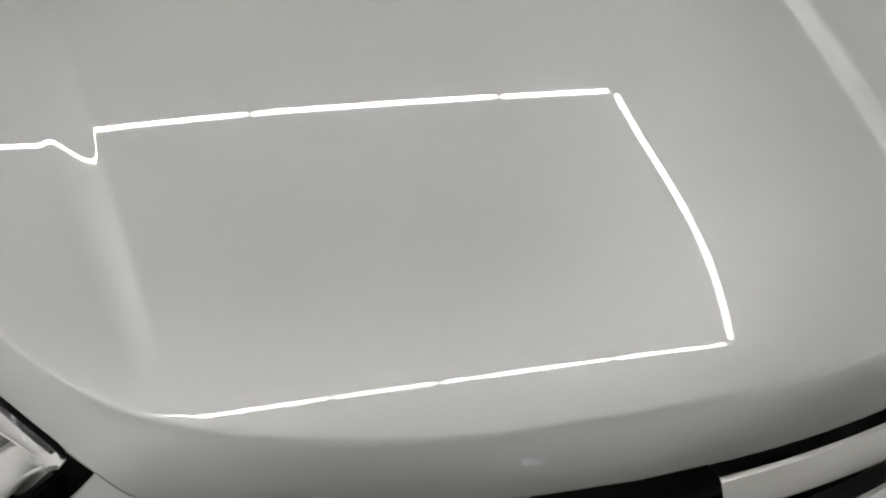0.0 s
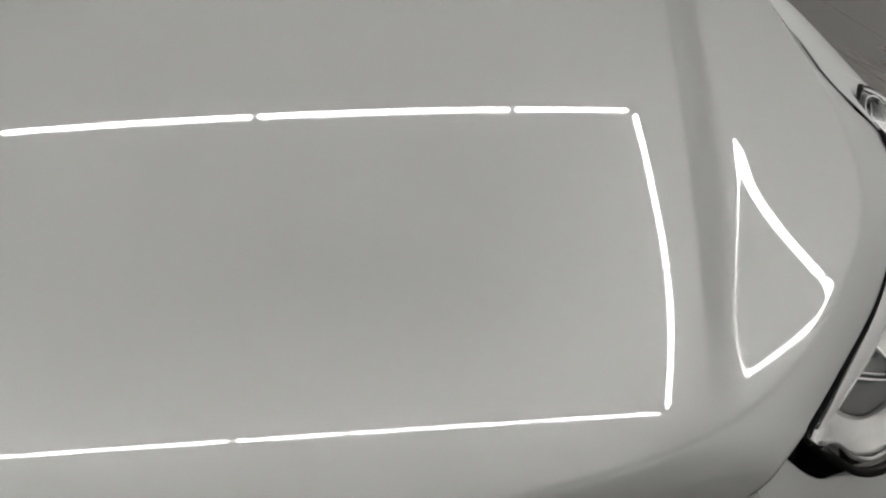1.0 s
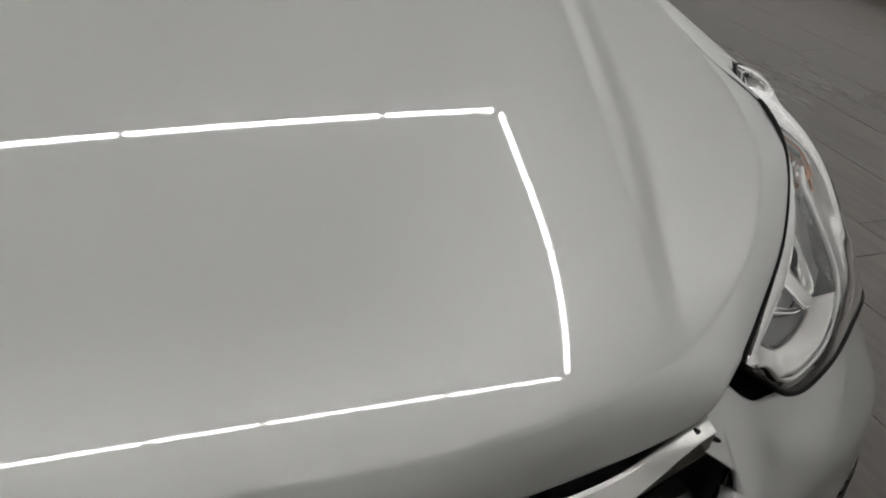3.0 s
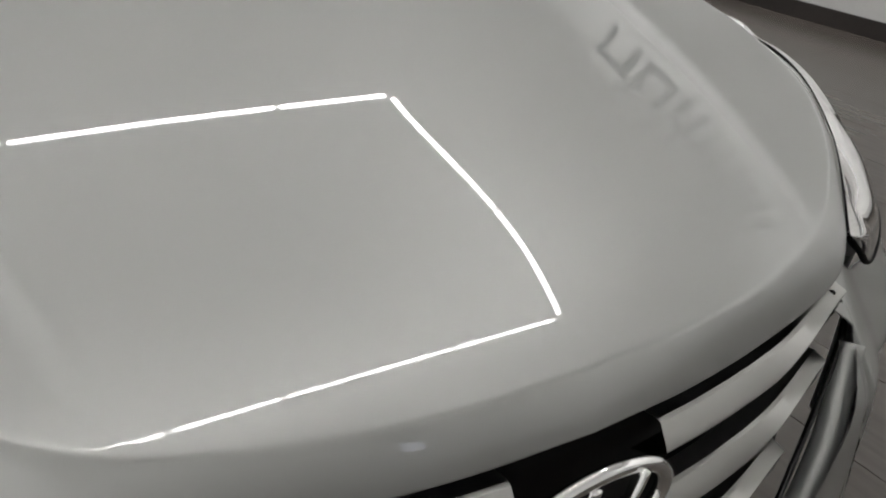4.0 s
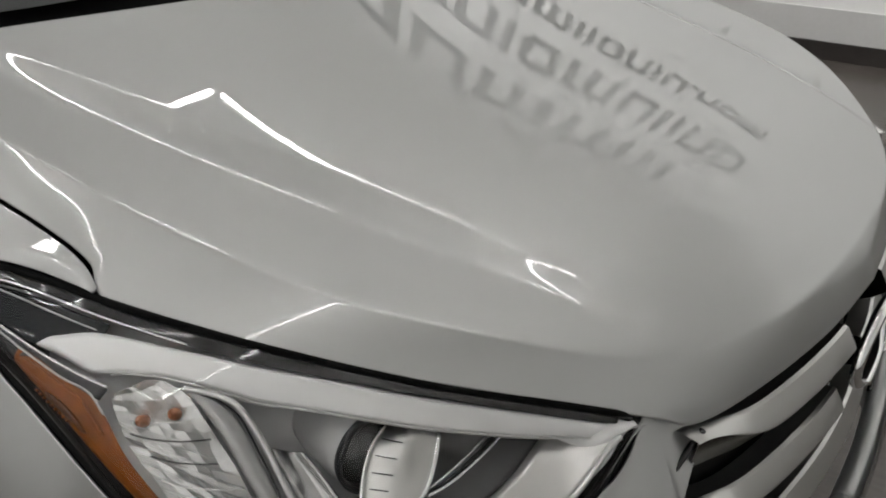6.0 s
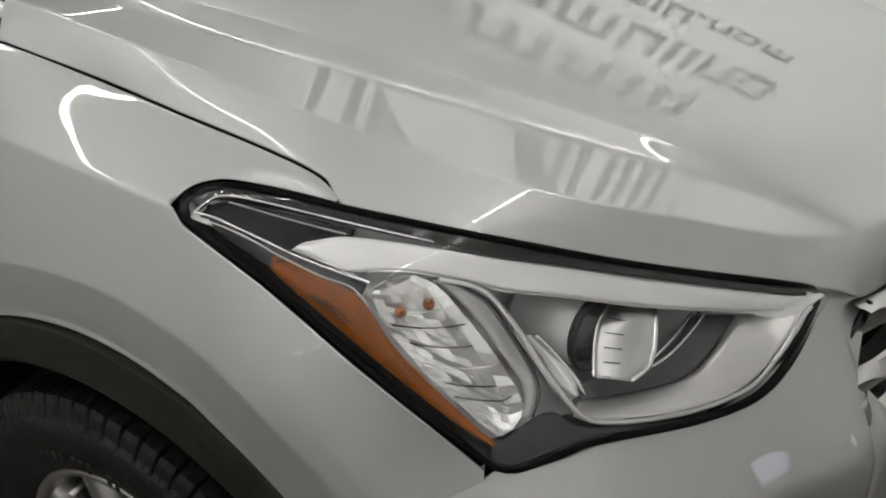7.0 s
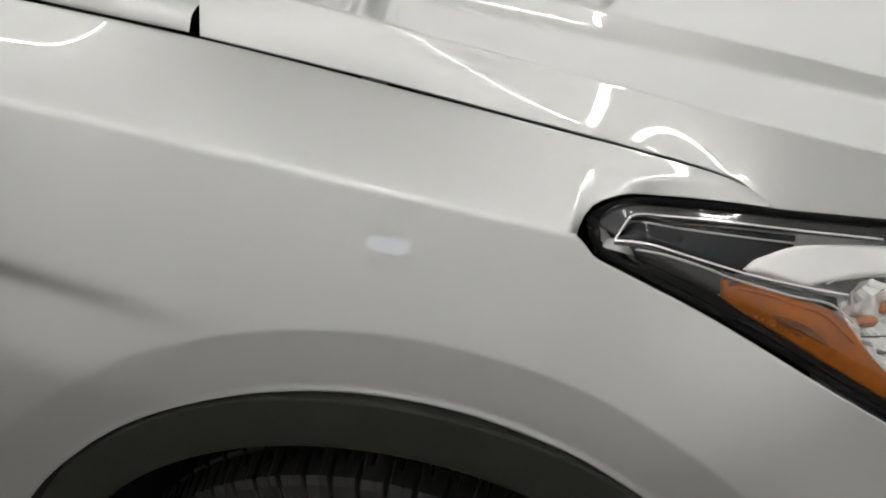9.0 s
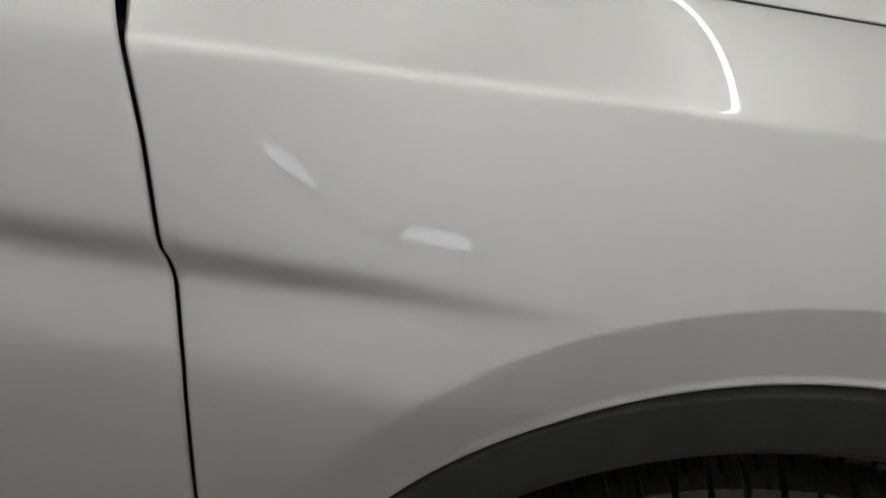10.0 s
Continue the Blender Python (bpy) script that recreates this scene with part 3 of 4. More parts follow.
    g = ring_shape(c, front, [(-.100, .022), (-.090, .031), (-.060, .037), (-.020, .039), (-.004, .040)], 36)
    grids("projector", [(sided(g, s), s > 0)], reflector_mirror, lamp, "mirror projector barrel").data.set_sharp_from_angle(angle=radians(30))
    g = ring_shape(c, front, [(-.006, .0398), (.000, .0412), (.004, .0405), (.004, .0375), (-.002, .035), (-.012, .034)], 36)
    grids("projector_ring", [(sided(g, s), s > 0)], lamp_black, lamp, "dark ring round the projector lens")
    g = ring_shape(c, front, [(-.010, .0345), (-.001, .028), (.006, .016), (.008, .0005)], 28)
    grids("projector_lens", [(sided(g, s), s > 0)], dark_glass, lamp, "dark round projector lens")
    left = [(.660, .150), (.640, .26), (.630, .36), (.624, .48), (.622, .60), (.622, .65)]
    right = [(.724, .176), (.717, .28), (.711, .374), (.702, .50), (.690, .61), (.666, .695)]
    strip("shroud", left, right, .046, .034, satin_chrome, "curved silver shroud", rows=30, cols=14, swell=-.008)
    for k in range(4):
        w = .22 + .19 * k
        p, q = even(spline(left, 60), 101)[int(w * 100)], even(spline(right, 60), 101)[int(w * 100)]
        line("shroud_rib", [tuple(p * .9 + q * .1), tuple((p + q) / 2), tuple(p * .1 + q * .9)], .0335, .0006, lamp_black, "fine rib", 10)
    line("shroud_edge", right, .033, .0026, chrome, "bright chrome edge", 40)
    line("shroud_lip", [(.666, .695), (.645, .665), (.622, .65)], .036, .0018, chrome, "bright chrome lip", 20)
    line("shroud_rear_edge", left, .046, .0018, chrome, "thin chrome edge", 40)
    for k in range(3):
        line("chrome_trim", [(.812 - k * .009, .170), (.770 - k * .009, .358), (.730 - k * .008, .515), (.700 - k * .005, .600)], .036 + k * .003, .0014, chrome if k % 2 == 0 else lamp_black, "thin curved trim", 24)
    strip("side_reflector", [(.512, .345), (.535, .50), (.565, .70), (.590, .80)], [(.545, .36), (.575, .50), (.60, .66), (.612, .79)], .040, .048, silver_reflector, "dull mirror reflector", rows=40, cols=12, swell=.008)
    return lamp


def ring_shape(centre, axis, steps, sides):
    a = np.cross(axis, (0, 0, 1.0))
    a /= np.linalg.norm(a)
    b = np.cross(axis, a)
    return np.array([[centre + axis * o + r * (a * math.cos(k) + b * math.sin(k)) for o, r in steps] for k in np.linspace(0, 2 * math.pi, sides + 1)])


for s in (-1, 1):
    build_lamp(s, car)


# ---- grille and badge ----
def grille_y(h, out=0.0):
    return .052 + .38 * h * h - out


def build_grille(parent):
    back = np.array([[(h, grille_y(h) + .045, z) for z in np.linspace(.47, .85, 8)] for h in np.linspace(-.52, .52, 40)])
    grille = grids("grille", [(back, False)], dark_void, parent, "dark hexagonal grille with satin chrome bars")
    for n, top in enumerate((.812, .708, .606)):
        for s in (-1, 1):
            reach = np.interp(top, [.50, .77, .84], [.30, .495, .425]) - .004
            inner = .092 if n == 0 else (.075 if n == 1 else 0.0)
            hs = np.linspace(inner, reach, 40)
            rows = []
            for h in hs:
                end = ease(reach - .17, reach, h)
                lift = .026 * end**1.6
                thin = 1 - .80 * end
                y, z = grille_y(h), top + lift
                prof = [(.030, -.004), (.004, .000), (-.001, -.002), (-.014, -.024 * thin), (-.016, -.029 * thin), (-.015, -.032 * thin), (.004 - .012 * end, -.048 + .006 * end), (.034 - .012 * end, -.062)]
                rows.append([(h, y + dy, z + dz) for dy, dz in prof])
            g = np.array(rows)
            bar = grids("slat", [(sided(g[:, :6], s), s < 0)], satin_chrome, grille, "satin chrome grille bar")
            bar.data.set_sharp_from_angle(angle=radians(22))
            grids("slat_underside", [(sided(g[:, 5:], s), s < 0)], grille_brown, bar, "dark underside")
    for s in (-1, 1):
        frame = np.array([(.427, .118, .834), (.470, .130, .800), (.498, .136, .771), (.470, .115, .735), (.40, .085, .640), (.315, .055, .520), (.28, .048, .497)])
        tube("surround", sided(even(spline(frame, 80), 60), s), .0045, gloss_black, grille, "gloss black surround", flat=.8)
        strip = np.array([(.490, .112, .742), (.432, .074, .630), (.345, .046, .520), (.295, .036, .488), (.15, .022, .476), (0, .018, .474)])
        tube("grille_frame", sided(even(spline(strip, 90), 70), s), .019, paint, grille, "silver painted grille frame", sides=16, flat=.8)
    return grille


def build_badge(parent):
    c, ra, rb = np.array([0, .030, .752]), .088, .049
    k = np.linspace(0, 2 * math.pi, 73)
    ring = [(c + np.array([ra * math.cos(x), .004 * math.cos(x)**2, rb * math.sin(x)])) for x in k]
    g = np.array([[p + np.array([math.cos(x) * math.cos(q) * .0105, -.008 * math.sin(q), math.sin(x) * math.cos(q) * .0095]) for q in np.linspace(0, 2 * math.pi, 13)] for p, x in zip(ring, k)])
    badge = grids("badge", [(g, False)], chrome, parent, "oval chrome badge")
    for s in (-1, 1):
        a = c + np.array([s * .030 - .018, -.004, -.041])
        b = c + np.array([s * .030 + .018, -.004, .041])
        p = spline([a, (a + b) / 2 + np.array([-s * .004, -.004, 0]), b], 16)
        tube("stroke", p, np.linspace(.0115, .0085, 16) if s < 0 else np.linspace(.0085, .0115, 16), chrome, badge, "slanted chrome stroke", flat=.6)
    tube("bridge", spline([c + np.array([-.026, -.006, -.012]), c + np.array([0, -.010, .000]), c + np.array([.026, -.006, .012])], 12), [.005] * 3 + [.008] * 6 + [.005] * 3, chrome, badge, "chrome link", flat=.6)
    plate = np.array([[c + np.array([.97 * ra * r * math.cos(x), .010, .97 * rb * r * math.sin(x)]) for r in (0.001, .5, 1)] for x in k])
    grids("backing", [(plate, True)], dark_void, badge, "black backing")
    return badge


build_grille(car)
build_badge(car)


# ---- wheel arches, wheels, liners ----
def build_arch(s, parent):
    rows = []
    for a in np.linspace(radians(-14), radians(194), 120):
        row = []
        for r, o in ((.4775, -.020), (.4772, -.0015), (.4764, .0012), (.4750, .0020), (.4735, .0022), (.450, .0030), (.428, .0030), (.422, .0022), (.4190, -.001), (.4175, -.006), (.416, -.05)):
            y, z = HUB[1] - r * math.cos(a), HUB[2] + r * math.sin(a)
            h = skin(max(y, .42), max(z, .32))[0]
            row.append((h + o, y, z))
        rows.append(row)
    g = np.array(rows)
    arch = grids("arch_cladding", [(sided(g, s), s < 0)], cladding_plastic, parent, "matt black plastic wheel arch cladding")
    well = np.array([[(h, HUB[1] - .452 * math.cos(a), HUB[2] + .452 * math.sin(a)) for h in np.linspace(.52, .905, 6)] for a in np.linspace(radians(-20), radians(200), 60)])
    end = np.array([[(.52, HUB[1] - r * math.cos(a), HUB[2] + r * math.sin(a)) for r in (.01, .25, .452)] for a in np.linspace(radians(-20), radians(200), 60)])
    grids("wheel_liner", [(sided(well, s), s > 0), (sided(end, s), s > 0)], dark_void, arch, "black wheel housing")
    return arch


def build_wheel(s, y_hub, parent):
    at = (HUB[0], y_hub, HUB[2] + .015)
    LUGS, SUB = 72, 9
    R, RIM = .351, .222

    def cut(i, j):
        k = i % SUB
        slot = k == 0
        if j in (8, 9, 10, 11):
            return .011 if slot else (.0012 if k == 5 else 0)
        if j in (13, 16, 17):
            return .008
        if 12 <= j <= 22:
            return .0075 if (i + 2 * j) % SUB == 0 else 0
        return 0
    w = .1175
    prof = [(w - .028, RIM - .004), (w - .014, RIM + .006), (w - .004, RIM + .024), (w + .001, RIM + .045), (w + .0025, RIM + .056), (w + .0055, RIM + .060), (w + .0045, RIM + .078), (w + .002, R - .031),
            (w - .005, R - .026), (w - .009, R - .012), (w - .014, R - .003), (w - .030, R), (w - .052, R + .002), (w - .056, R + .002), (w - .060, R + .002),
            (w - .090, R + .003), (w - .094, R + .003), (w - .098, R + .003), (w - .13, R + .003), (w - .15, R + .002), (w - .17, R + .002), (w - .19, R + .001), (w - .215, R - .002), (w - .23, R - .02), (w - .235, RIM)]
    wheel = tagged(new("wheel"), "alloy wheel with black all-season tyre")
    wheel.parent = parent
    tyre = turned("tyre", prof, at, s, rubber, wheel, "black rubber tyre with blocky tread", sides=LUGS * SUB, cut=cut)
    mid = np.zeros(len(tyre.data.polygons) * 3)
    tyre.data.polygons.foreach_get("center", mid)
    mid = mid.reshape(-1, 3)
    # smooth sidewall, sharp tread blocks
    tyre.data.polygons.foreach_set("use_smooth", (np.hypot(mid[:, 1] - at[1], mid[:, 2] - at[2]) < R - .029).tolist())
    for n, (a0, a1) in enumerate(((62, 78), (81, 92), (96, 103), (128, 150), (200, 220), (300, 322))):
        for q in range(int((a1 - a0) / 3.2)):
            x0 = radians(a0 + q * 3.2)
            g = np.array([[(at[0] + w + .0035 + .0012 * (0 < j < 3), at[1] + r * math.cos(x), at[2] + r * math.sin(x)) for j, r in enumerate((RIM + .029, RIM + .030, RIM + .046, RIM + .047))] for x in np.linspace(x0, x0 + radians(2.0), 4)])
            grids("sidewall_mark", [(sided(g, s), s < 0)], rubber, tyre)
    turned("rim", [(w - .030, RIM - .006), (w - .018, RIM + .004), (w - .013, RIM + .002), (w - .014, RIM - .006), (w - .022, RIM - .012), (w - .05, RIM - .016), (w - .20, RIM - .022)], at, s, alloy, wheel, "silver alloy rim", sides=96)
    for n in range(5):
        for off in (-.13, .13):
            a = n * 2 * math.pi / 5 + radians(86)
            rows = []
            for t in np.linspace(0, 1, 10):
                r = .055 + (RIM - .012 - .055) * t
                ang = a + off * (.9 + 1.2 * t)
                half = (.019 + .006 * t) / r
                depth = -.028 + .008 * math.sin(t * math.pi)
                rows.append([(at[0] + w + depth + dz, at[1] + r * math.cos(ang + half * q), at[2] + r * math.sin(ang + half * q)) for q, dz in ((-1, -.03), (-.95, -.004), (-.6, .002), (0, .004), (.6, .002), (.95, -.004), (1, -.03))])
            grids("spoke", [(sided(np.array(rows), s), s > 0)], alloy, wheel, "silver alloy spoke")
    turned("hub_cap", [(w - .060, .068), (w - .030, .066), (w - .022, .058), (w - .018, .030), (w - .017, .001)], at, s, alloy, wheel, "alloy hub with cap", sides=40)
    turned("brake_disc", [(w - .11, .150), (w - .108, .150), (w - .107, .148), (w - .107, .07)], at, s, brake_grey, wheel, "dull steel brake disc", sides=60)
    tube("valve", sided(np.array([(at[0] + w - .045, at[1] + .19 * math.cos(1.0), at[2] + .19 * math.sin(1.0)), (at[0] + w - .012, at[1] + .185 * math.cos(1.0), at[2] + .185 * math.sin(1.0))]), s), .005, satin_chrome, wheel, "valve stem")
    return wheel


for s in (-1, 1):
    build_arch(s, car)
    build_wheel(s, HUB[1], car)
    build_wheel(s, HUB[1] + 2.70, car)


# ---- lower intakes in the bumper ----
def build_intake(s, parent):
    hs = np.linspace(.505, .850, 44)
    top = lambda h: np.interp(h, [.505, .60, .70, .80, .85], [.598, .598, .603, .637, .664])
    low = lambda h: np.interp(h, [.505, .60, .70, .80, .85], [.523, .533, .548, .592, .622])
    rows = []
    for h in hs:
        rows.append([(*[(a - n * .012) if n == 0 else (a + .012) for n, a in enumerate(skin(None, z, h))], z) for z in np.linspace(top(h), low(h), 12)])
    intake = grids("lower_intake", [(sided(np.array(rows), s), s > 0)], dark_void, parent, "black lower intake with diamond mesh")
    for i in range(2, 42, 2):
        for j in range(5):
            h = .505 + .345 * (i + (j % 2)) / 43
            z = top(h) + (low(h) - top(h)) * (j + .9) / 6
            a, b = skin(None, z, h)
            c = np.array([a, b + .002, z])
            d = .0062
            v = [c + np.array([d * .8, d * .5, 0]), c + np.array([0, 0, d * .8]), c - np.array([d * .8, d * .5, 0]), c - np.array([0, 0, d * .8]), c + np.array([-.003, .008, 0])]
            link_mesh("mesh_stud", [p * np.array([s, 1, 1]) for p in v], [(0, 1, 4), (1, 2, 4), (2, 3, 4), (3, 0, 4), (0, 3, 2, 1)], cladding_plastic, intake, smooth=False)
    return intake


for s in (-1, 1):
    build_intake(s, car)


# ---- doors, pillars, glass, roof and the rest of the body ----
def door_y(z):
    return np.interp(z, line_at_door[0], line_at_door[1]) + .0040


def build_side(s, name, y0, y1, parent, label, front=False):
    rows = []
    for y in np.linspace(y0, y1, 40):
        b = line_at(SHOULDER, y)
        low = column(y, b[2], .30, 70)
        w = np.clip((low[:, 2] - (b[2] - .26)) / .26, 0, 1)**1.3
        low[:, 0] += (b[0] - low[0, 0]) * w
        top = np.array([b[0] - .035, y, b[2] + .075])
        row = np.vstack([arc(top, b, np.array([.006, 0, .004]), 20), low[1:]])
        rows.append(row)
    g = np.array(rows)
    if front:
        for j in range(g.shape[1]):
            w = np.clip(1 - (g[:, j, 1] - y0) / .25, 0, 1)
            g[:, j, 1] += (door_y(g[0, j, 2]) - y0) * w
    g = hem(g, "abcd", True)
    return grids(name, [(sided(g, s), s > 0)], paint, parent, label)


GREEN = [(.845, 1.50, 1.165), (.855, 2.0, 1.19), (.86, 2.8, 1.22), (.84, 3.7, 1.26), (.74, 4.3, 1.26)]
ROOF = [(.665, 2.05, 1.585), (.675, 2.4, 1.625), (.675, 3.0, 1.645), (.655, 3.7, 1.62), (.60, 4.2, 1.57)]
for s in (-1, 1):
    door = build_side(s, "front_door", 1.404, 2.42, car, "silver painted front door", True)
    build_side(s, "rear_door", 2.427, 3.28, car, "silver painted rear door")
    build_side(s, "rear_quarter", 3.287, 4.38, car, "silver painted rear quarter panel")
    green, roof_edge = spline(GREEN, 40), spline(ROOF, 40)
    grids("side_glass", [(sided(loft(green, roof_edge, 8, np.array([.02, 0, 0])), s), s < 0)], window_glass, car, "dark side windows")
    # windscreen pillar, painted, down to the wing
    low = spline([(.763, 1.130, 1.094), (.808, 1.334, 1.137), (.845, 1.46, 1.170), (.80, 1.75, 1.36), (.685, 2.06, 1.590)], 40)
    high = spline([(.712, 1.125, 1.111), (.735, 1.30, 1.190), (.745, 1.42, 1.262), (.715, 1.70, 1.42), (.615, 2.05, 1.612)], 40)
    g = hem(loft(low, high, 14, np.array([.010, 0, .010])), "cd", False)
    grids("pillar", [(sided(g, s), s < 0)], paint, car, "silver painted windscreen pillar")
    m = np.array([(.862, 1.412, 1.150), (.872, 1.55, 1.158), (.885, 1.9, 1.182), (.888, 2.4, 1.205)])
    tube("window_trim", sided(spline(m, 40), s), .008, satin_chrome, car, "bright window line trim")
base = spline([(0, 1.045, 1.150), (.30, 1.075, 1.146), (.55, 1.16, 1.135), (.70, 1.26, 1.150), (.735, 1.40, 1.245)], 30)
head = spline([(0, 1.98, 1.640), (.20, 1.985, 1.637), (.40, 2.0, 1.630), (.55, 2.02, 1.620), (.615, 2.04, 1.610)], 30)
glass = loft(base, head, 16, np.array([0, -.03, .03]))
grids("windscreen", [(sided(glass, -1), False), (sided(glass, 1), True)], window_glass, car, "dark windscreen")
rear_edge = np.array([(h, .948 + .40 * h * h, float(hood_height(np.array([h]), np.array([.955 + .40 * h * h]))[0]) - .012) for h in np.linspace(0, .70, 30)])
scuttle = loft(rear_edge, np.stack([base[:, 0], base[:, 1] + .02, base[:, 2] - .004], 1), 8, np.array([0, 0, -.02]))
grids("scuttle", [(sided(scuttle, -1), False), (sided(scuttle, 1), True)], black_trim, car, "black plastic scuttle panel")
half = spline(ROOF, 40)
roof = loft(half * np.array([0, 1, 1]) + np.array([0, -.03, .035]), half, 14, np.array([0, 0, .012]))
grids("roof", [(sided(roof, -1), False), (sided(roof, 1), True)], paint, car, "silver painted roof")
tail = np.array([[(h, 4.60 - .10 * (h / .86)**2 - .32 * max(z - 1.0, 0)**1.1, z) for z in np.linspace(.36, 1.58, 16)] for h in np.linspace(-.84, .84, 30)])
grids("tailgate", [(tail, True)], paint, car, "silver painted tailgate")
floor_pan = bmesh.new()
box(floor_pan, -.60, .60, .30, 4.35, .24, .46, .03)
box(floor_pan, -.46, .46, .22, 1.0, .44, .80, .03)
box(floor_pan, -.72, .72, 1.42, 4.35, .44, 1.05, .03)
part("underbody", floor_pan, dark_void, car, "black underbody")
# black sheets added just under the hood and wings as shade for the gaps
sheet = np.array([[(h, y, float(hood_height(np.array([h]), np.array([y]))[0]) - .045) for h in np.linspace(0, .60, 12)] for y in np.linspace(.52, 1.05, 14)])
inner = np.array([[(h, y, z) for h, z in ((.64, 1.0 - .06 * (1.1 - y)), (.735, .985 - .05 * (1.1 - y)), (.80, .93 - .05 * (1.1 - y)), (.80, .85))] for y in np.linspace(.78, 1.44, 14)])
gs = []
for s in (-1, 1):
    gs += [(sided(sheet, s), s < 0), (sided(inner, s), s < 0)]
grids("gap_shade_sheet", gs, dark_void, car, "added black sheets under the bonnet that stand for shade in the gaps")

# ---- room ----
WALL, WEST, SOUTH, NORTH = 4.53, -3.4, -3.8, 8.0


def slab(name, dims, mat, label, cat):
    bm = bmesh.new()
    box(bm, *dims)
    return tagged(part(name, bm, mat), label, cat, kind="structure")


slab("ceiling", (WEST - .15, WALL + .15, SOUTH - .15, NORTH + .15, CEILING, CEILING + .1), ceiling_paint, "plain pale ceiling high above the car", "ceiling")
slab("wall_east", (WALL, WALL + .15, SOUTH, NORTH, 0, CEILING), wall_paint, "white showroom wall with grey lettering", "wall")
slab("wall_west", (WEST - .15, WEST, SOUTH, NORTH, 0, CEILING), wall_paint, "plain white wall", "wall")
slab("wall_south", (WEST, WALL, SOUTH - .15, SOUTH, 0, CEILING), wall_paint, "plain white wall", "wall")
slab("wall_north", (WEST, WALL, NORTH, NORTH + .15, 0, CEILING), wall_paint, "plain white wall", "wall")
slab("baseboard", (WALL - .018, WALL, SOUTH, NORTH, 0, .106), base_dark, "dark brown skirting board", "baseboard")
slab("trim", (WALL - .010, WALL, SOUTH, NORTH, .1085, .30), wall_band_grey, "pale grey lower wall panel", "wall trim")

# shaded ceiling spots, all unseen, added to wash the walls with light
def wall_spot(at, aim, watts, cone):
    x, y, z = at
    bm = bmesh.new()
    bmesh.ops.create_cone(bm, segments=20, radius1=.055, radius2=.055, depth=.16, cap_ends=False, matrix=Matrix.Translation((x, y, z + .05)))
    spot = tagged(part("added_spot", bm, tube_housing, smooth=True), "small white ceiling spot, unseen, added to light the wall", "ceiling light", group="wall washing spots")
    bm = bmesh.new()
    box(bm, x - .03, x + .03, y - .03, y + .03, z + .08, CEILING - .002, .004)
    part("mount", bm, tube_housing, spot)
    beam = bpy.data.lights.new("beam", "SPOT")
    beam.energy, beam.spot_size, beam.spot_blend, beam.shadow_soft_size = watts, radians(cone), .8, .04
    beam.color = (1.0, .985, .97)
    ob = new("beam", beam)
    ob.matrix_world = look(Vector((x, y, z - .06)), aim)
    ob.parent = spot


# lamps on this side are inferred from the overbright east wall
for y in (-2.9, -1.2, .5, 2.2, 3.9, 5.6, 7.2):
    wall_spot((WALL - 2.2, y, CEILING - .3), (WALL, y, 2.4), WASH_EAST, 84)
# no known lamps west and south: added to brighten the car's flanks and nose
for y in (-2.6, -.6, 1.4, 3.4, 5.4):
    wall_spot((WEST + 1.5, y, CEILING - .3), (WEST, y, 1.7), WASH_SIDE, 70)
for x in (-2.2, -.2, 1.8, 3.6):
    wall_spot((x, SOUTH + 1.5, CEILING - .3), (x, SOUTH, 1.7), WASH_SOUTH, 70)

# hung frame of light tubes
X0, X1, Y0, Y1 = -2.33, 1.54, .096, 2.686
TUBE_WIDTH = .030


def light_tube(x0, y0, x1, y1):
    along_x = abs(x1 - x0) > abs(y1 - y0)
    w = TUBE_WIDTH / 2
    top = bmesh.new()
    glow = bmesh.new()
    if along_x:
        box(top, x0, x1, y0 - .006, y0 + .006, TUBES + .030, TUBES + .060, .004)
        box(glow, x0 + .002, x1 - .002, y0 - w, y0 + w, TUBES, TUBES + .0295, .010)
    else:
        box(top, x0 - .006, x0 + .006, y0, y1, TUBES + .030, TUBES + .060, .004)
        box(glow, x0 - w, x0 + w, y0 + .004, y1 - .004, TUBES, TUBES + .0295, .010)
    lamp = tagged(part("light_tube", top, tube_housing), "slim white tube light hung from the ceiling, switched on", "ceiling light", group="hung frame of tube lights")
    part("diffuser", glow, tube_light, lamp, "glowing white diffuser")
    wires = ((x0 + .05, y0 + (0 if along_x else .05)), (x1 - (.05 if along_x else 0), y1 - (0 if along_x else .05)))
    for x, y in wires:
        if not along_x:
            x = x0
        wire = bmesh.new()
        bmesh.ops.create_cone(wire, segments=6, radius1=.0015, radius2=.0015, depth=CEILING - TUBES - .060, cap_ends=True, matrix=Matrix.Translation((x, y, (CEILING + TUBES + .060) / 2)))
        part("wire", wire, satin_chrome, lamp, "thin hanging wire")


def run(stops, fixed, along_x):
    for a, b in zip(stops[:-1], stops[1:]):
        a, b = a + .009, b - .009
        if along_x:
            light_tube(a, fixed, b, fixed)
        else:
            light_tube(fixed, a, fixed, b)


run([X0, -1.668, -.412, .880, X1 - .02], Y1, True)
run([X0, -1.668, -.421, .063, .893, X1 - .02], Y0, True)
run([Y0 + .02, 1.276, Y1 - .02], X1, False)
run([Y0 + .02, 1.276, Y1 - .02], X0, False)


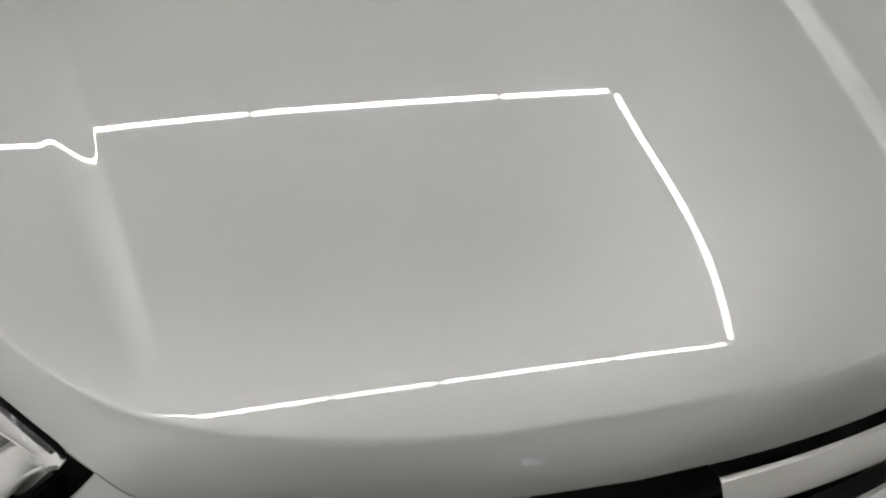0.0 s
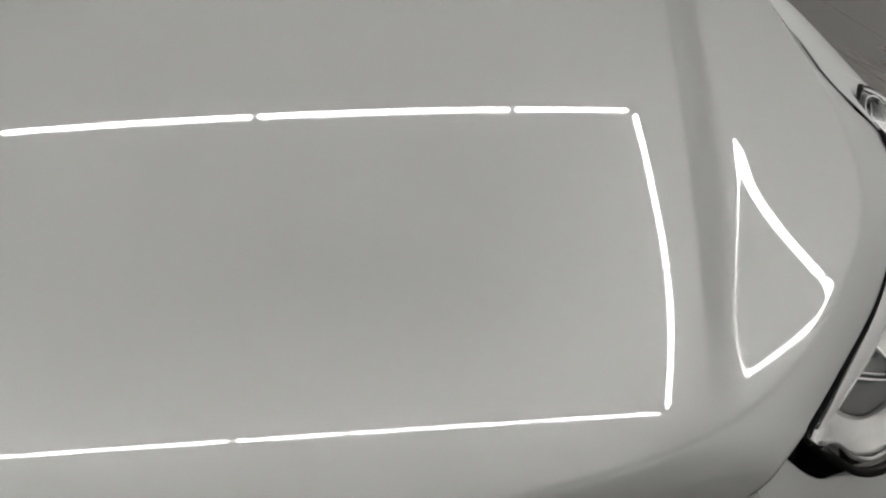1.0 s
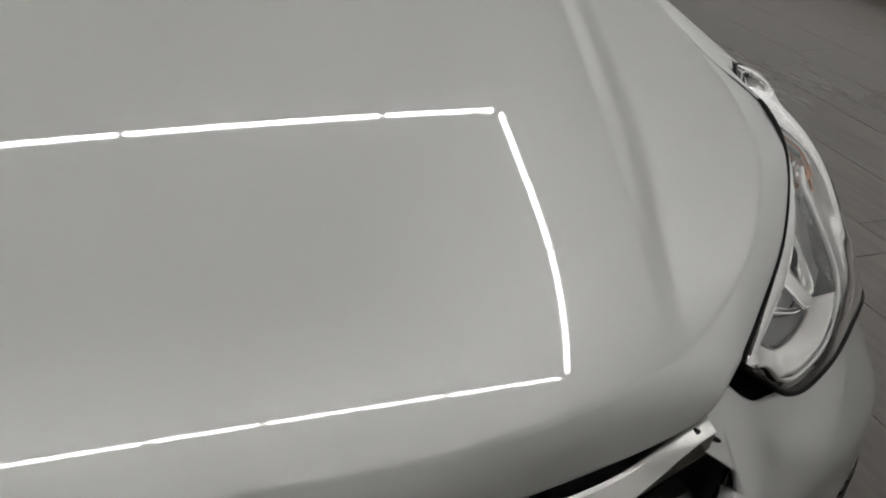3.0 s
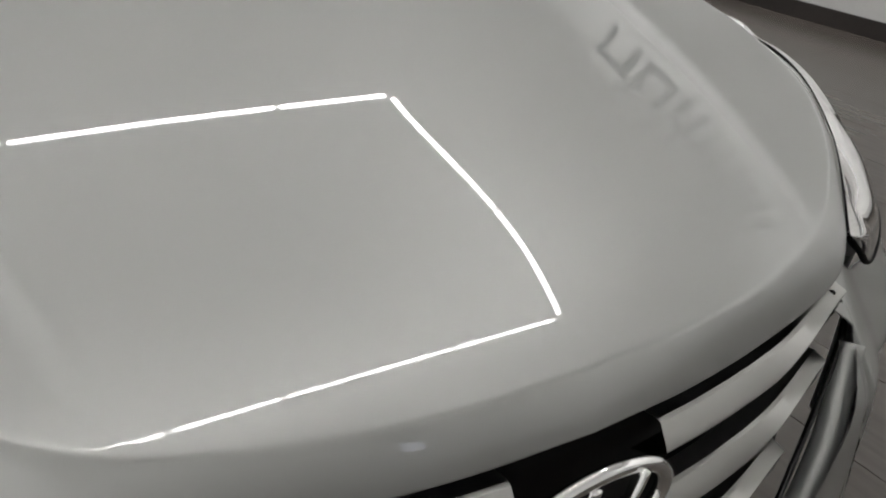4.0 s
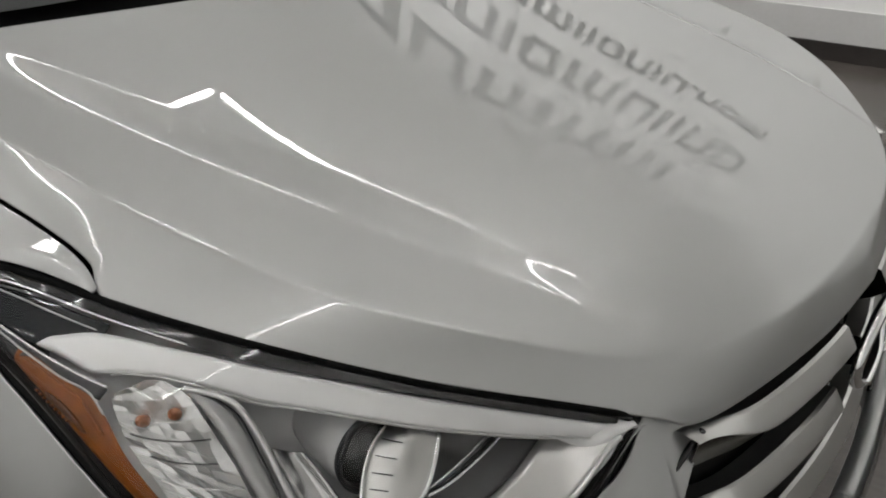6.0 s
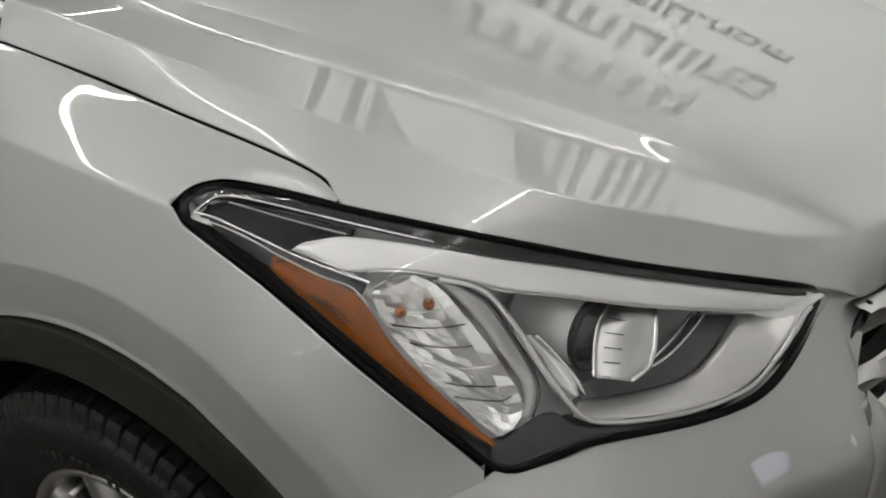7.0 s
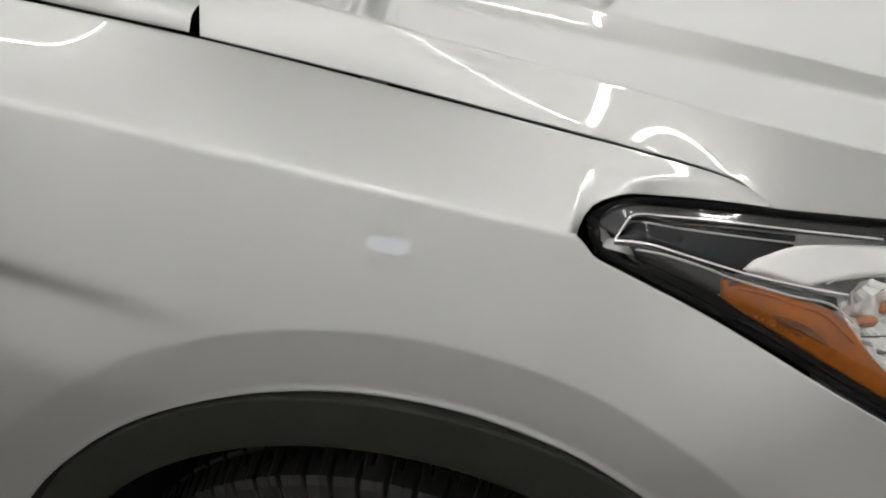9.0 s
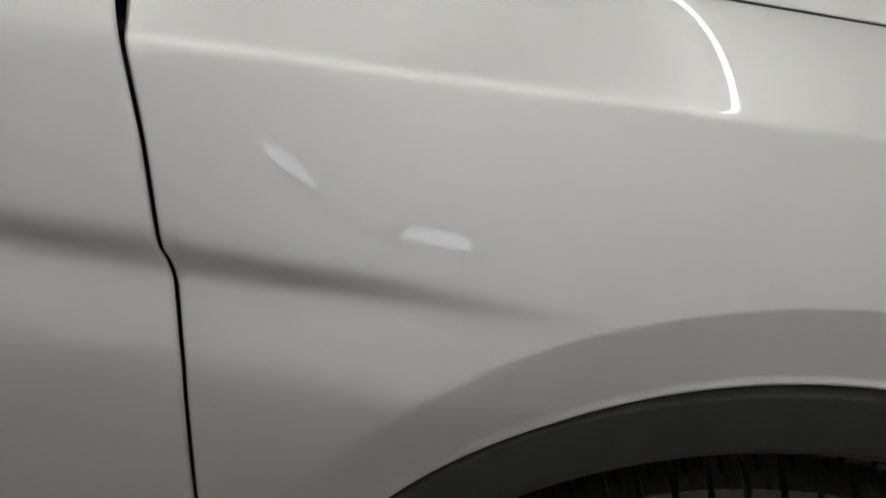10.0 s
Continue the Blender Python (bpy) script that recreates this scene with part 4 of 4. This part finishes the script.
# wall lettering: plain shapes of bars, one a character
BARS = {"pair": ((0, .24, 0, 1), (.76, 1, 0, 1), (.24, .76, .78, 1)),
        "cup": ((0, .24, 0, 1), (.76, 1, 0, 1), (.24, .76, 0, .22)),
        "comb": ((0, .17, 0, 1), (.415, .585, 0, 1), (.83, 1, 0, 1), (.17, .415, .80, 1), (.585, .83, .80, 1)),
        "ring": ((0, .25, .12, .88), (.75, 1, .12, .88), (.12, .88, .80, 1), (.12, .88, 0, .20)),
        "post": ((.2, .8, 0, 1),),
        "dot": ((.1, .9, 0, .22),)}
ADVANCE = {"pair": 1.0, "cup": 1.0, "comb": 1.45, "ring": 1.05, "post": .42, "dot": .40}


def wall_word(label, y_first, y_last, kinds, z, height, mat, small=()):
    sign = tagged(new("wall_lettering"), label, "wall sign")
    sign.location = (WALL, (y_first + y_last) / 2, z)
    whole = sum(ADVANCE[k] for k in kinds)
    unit = (y_last - y_first) / whole
    at = y_first
    for i, kind in enumerate(kinds):
        step = ADVANCE[kind] * unit
        tall = height * (.62 if i in small else 1)
        bm = bmesh.new()
        for u0, u1, v0, v1 in BARS[kind]:
            p, q = sorted((at + step * (.09 + .82 * u0), at + step * (.09 + .82 * u1)))
            box(bm, -.012, -.001, p - sign.location.y, q - sign.location.y, -height / 2 + tall * v0, -height / 2 + tall * v1)
        part("block", bm, mat, sign)
        at += step


wall_word("row of large dark grey shapes on white wall", 4.08, .52, ("pair", "cup", "comb", "comb", "post", "post"), 3.93, .40, letter_grey)
wall_word("row of dark grey shapes on white wall", 3.52, .10, ("cup", "pair", "post", "ring", "comb", "cup", "post", "post", "pair", "ring"), 3.27, .36, letter_grey)
wall_word("row of small grey shapes on white wall", 3.42, .26, ("pair", "cup", "comb", "comb", "post", "post", "ring", "pair", "post", "cup", "dot", "pair", "ring", "comb"), 2.76, .21, letter_grey, (11, 12, 13))

# floor: long tiles laid along the car, joints stepping by row
slab("floor", (WEST - .15, WALL + .15, SOUTH - .15, NORTH + .15, -.12, -.004), grout, "floor of long grey stone-look tiles with thin joints", "floor")
FLOOR = bpy.data.objects["floor"]
PITCH, LONG = .327, 1.22


def tile_mesh(w, l):
    bm = bmesh.new()
    box(bm, 0, w - .003, 0, l - .003, -.0035, 0)
    me = bpy.data.meshes.new("tile")
    bm.to_mesh(me)
    bm.free()
    me.materials.append(floor_tile)
    return me


whole = tile_mesh(PITCH, LONG)
near, far = [], []
row0 = int((WEST - 2.82) / PITCH) - 1
for r in range(row0, int((WALL - 2.82) / PITCH) + 1):
    x = 2.82 + r * PITCH
    y = .95 + .2 * r
    y -= LONG * math.ceil((y - SOUTH) / LONG)
    while y < NORTH:
        (near if 0.9 < x < WALL and -.6 < y < 5.5 else far).append((x, y))
        y += LONG
for x, y in near:
    t = new("tile", whole)
    t.location = (x, y, 0)
    t.parent = FLOOR
verts, faces = [], []
for x, y in far:
    k = len(verts)
    verts += [(x, y, 0), (x + PITCH - .003, y, 0), (x + PITCH - .003, y + LONG - .003, 0), (x, y + LONG - .003, 0)]
    faces.append((k, k + 1, k + 2, k + 3))
tagged(link_mesh("far_tiles", verts, faces, floor_tile, FLOOR, smooth=False), kind="stuff")


# lit screens on the walls behind the camera's way
def wall_screen(centre, half, depth_axis, label):
    bm = bmesh.new()
    glow = bmesh.new()
    x, y, z = centre
    w, h = half
    if depth_axis == "x":
        box(bm, x, x + .04, y - w - .02, y + w + .02, z - h - .02, z + h + .02, .004)
        box(glow, x + .041, x + .046, y - w, y + w, z - h, z + h)
    else:
        box(bm, x - w - .02, x + w + .02, y, y + .04, z - h - .02, z + h + .02, .004)
        box(glow, x - w, x + w, y + .041, y + .046, z - h, z + h)
    screen = tagged(part("wall_screen", bm, base_dark), label, "screen")
    part("display", glow, screen_light, screen, "glowing bluish white display")


wall_screen((WEST, 1.22, 1.0), (.10, .04), "x", "lit bluish white screen on a white wall")
wall_screen((.36, SOUTH, .72), (.10, .16), "y", "lit bluish white screen on a white wall")
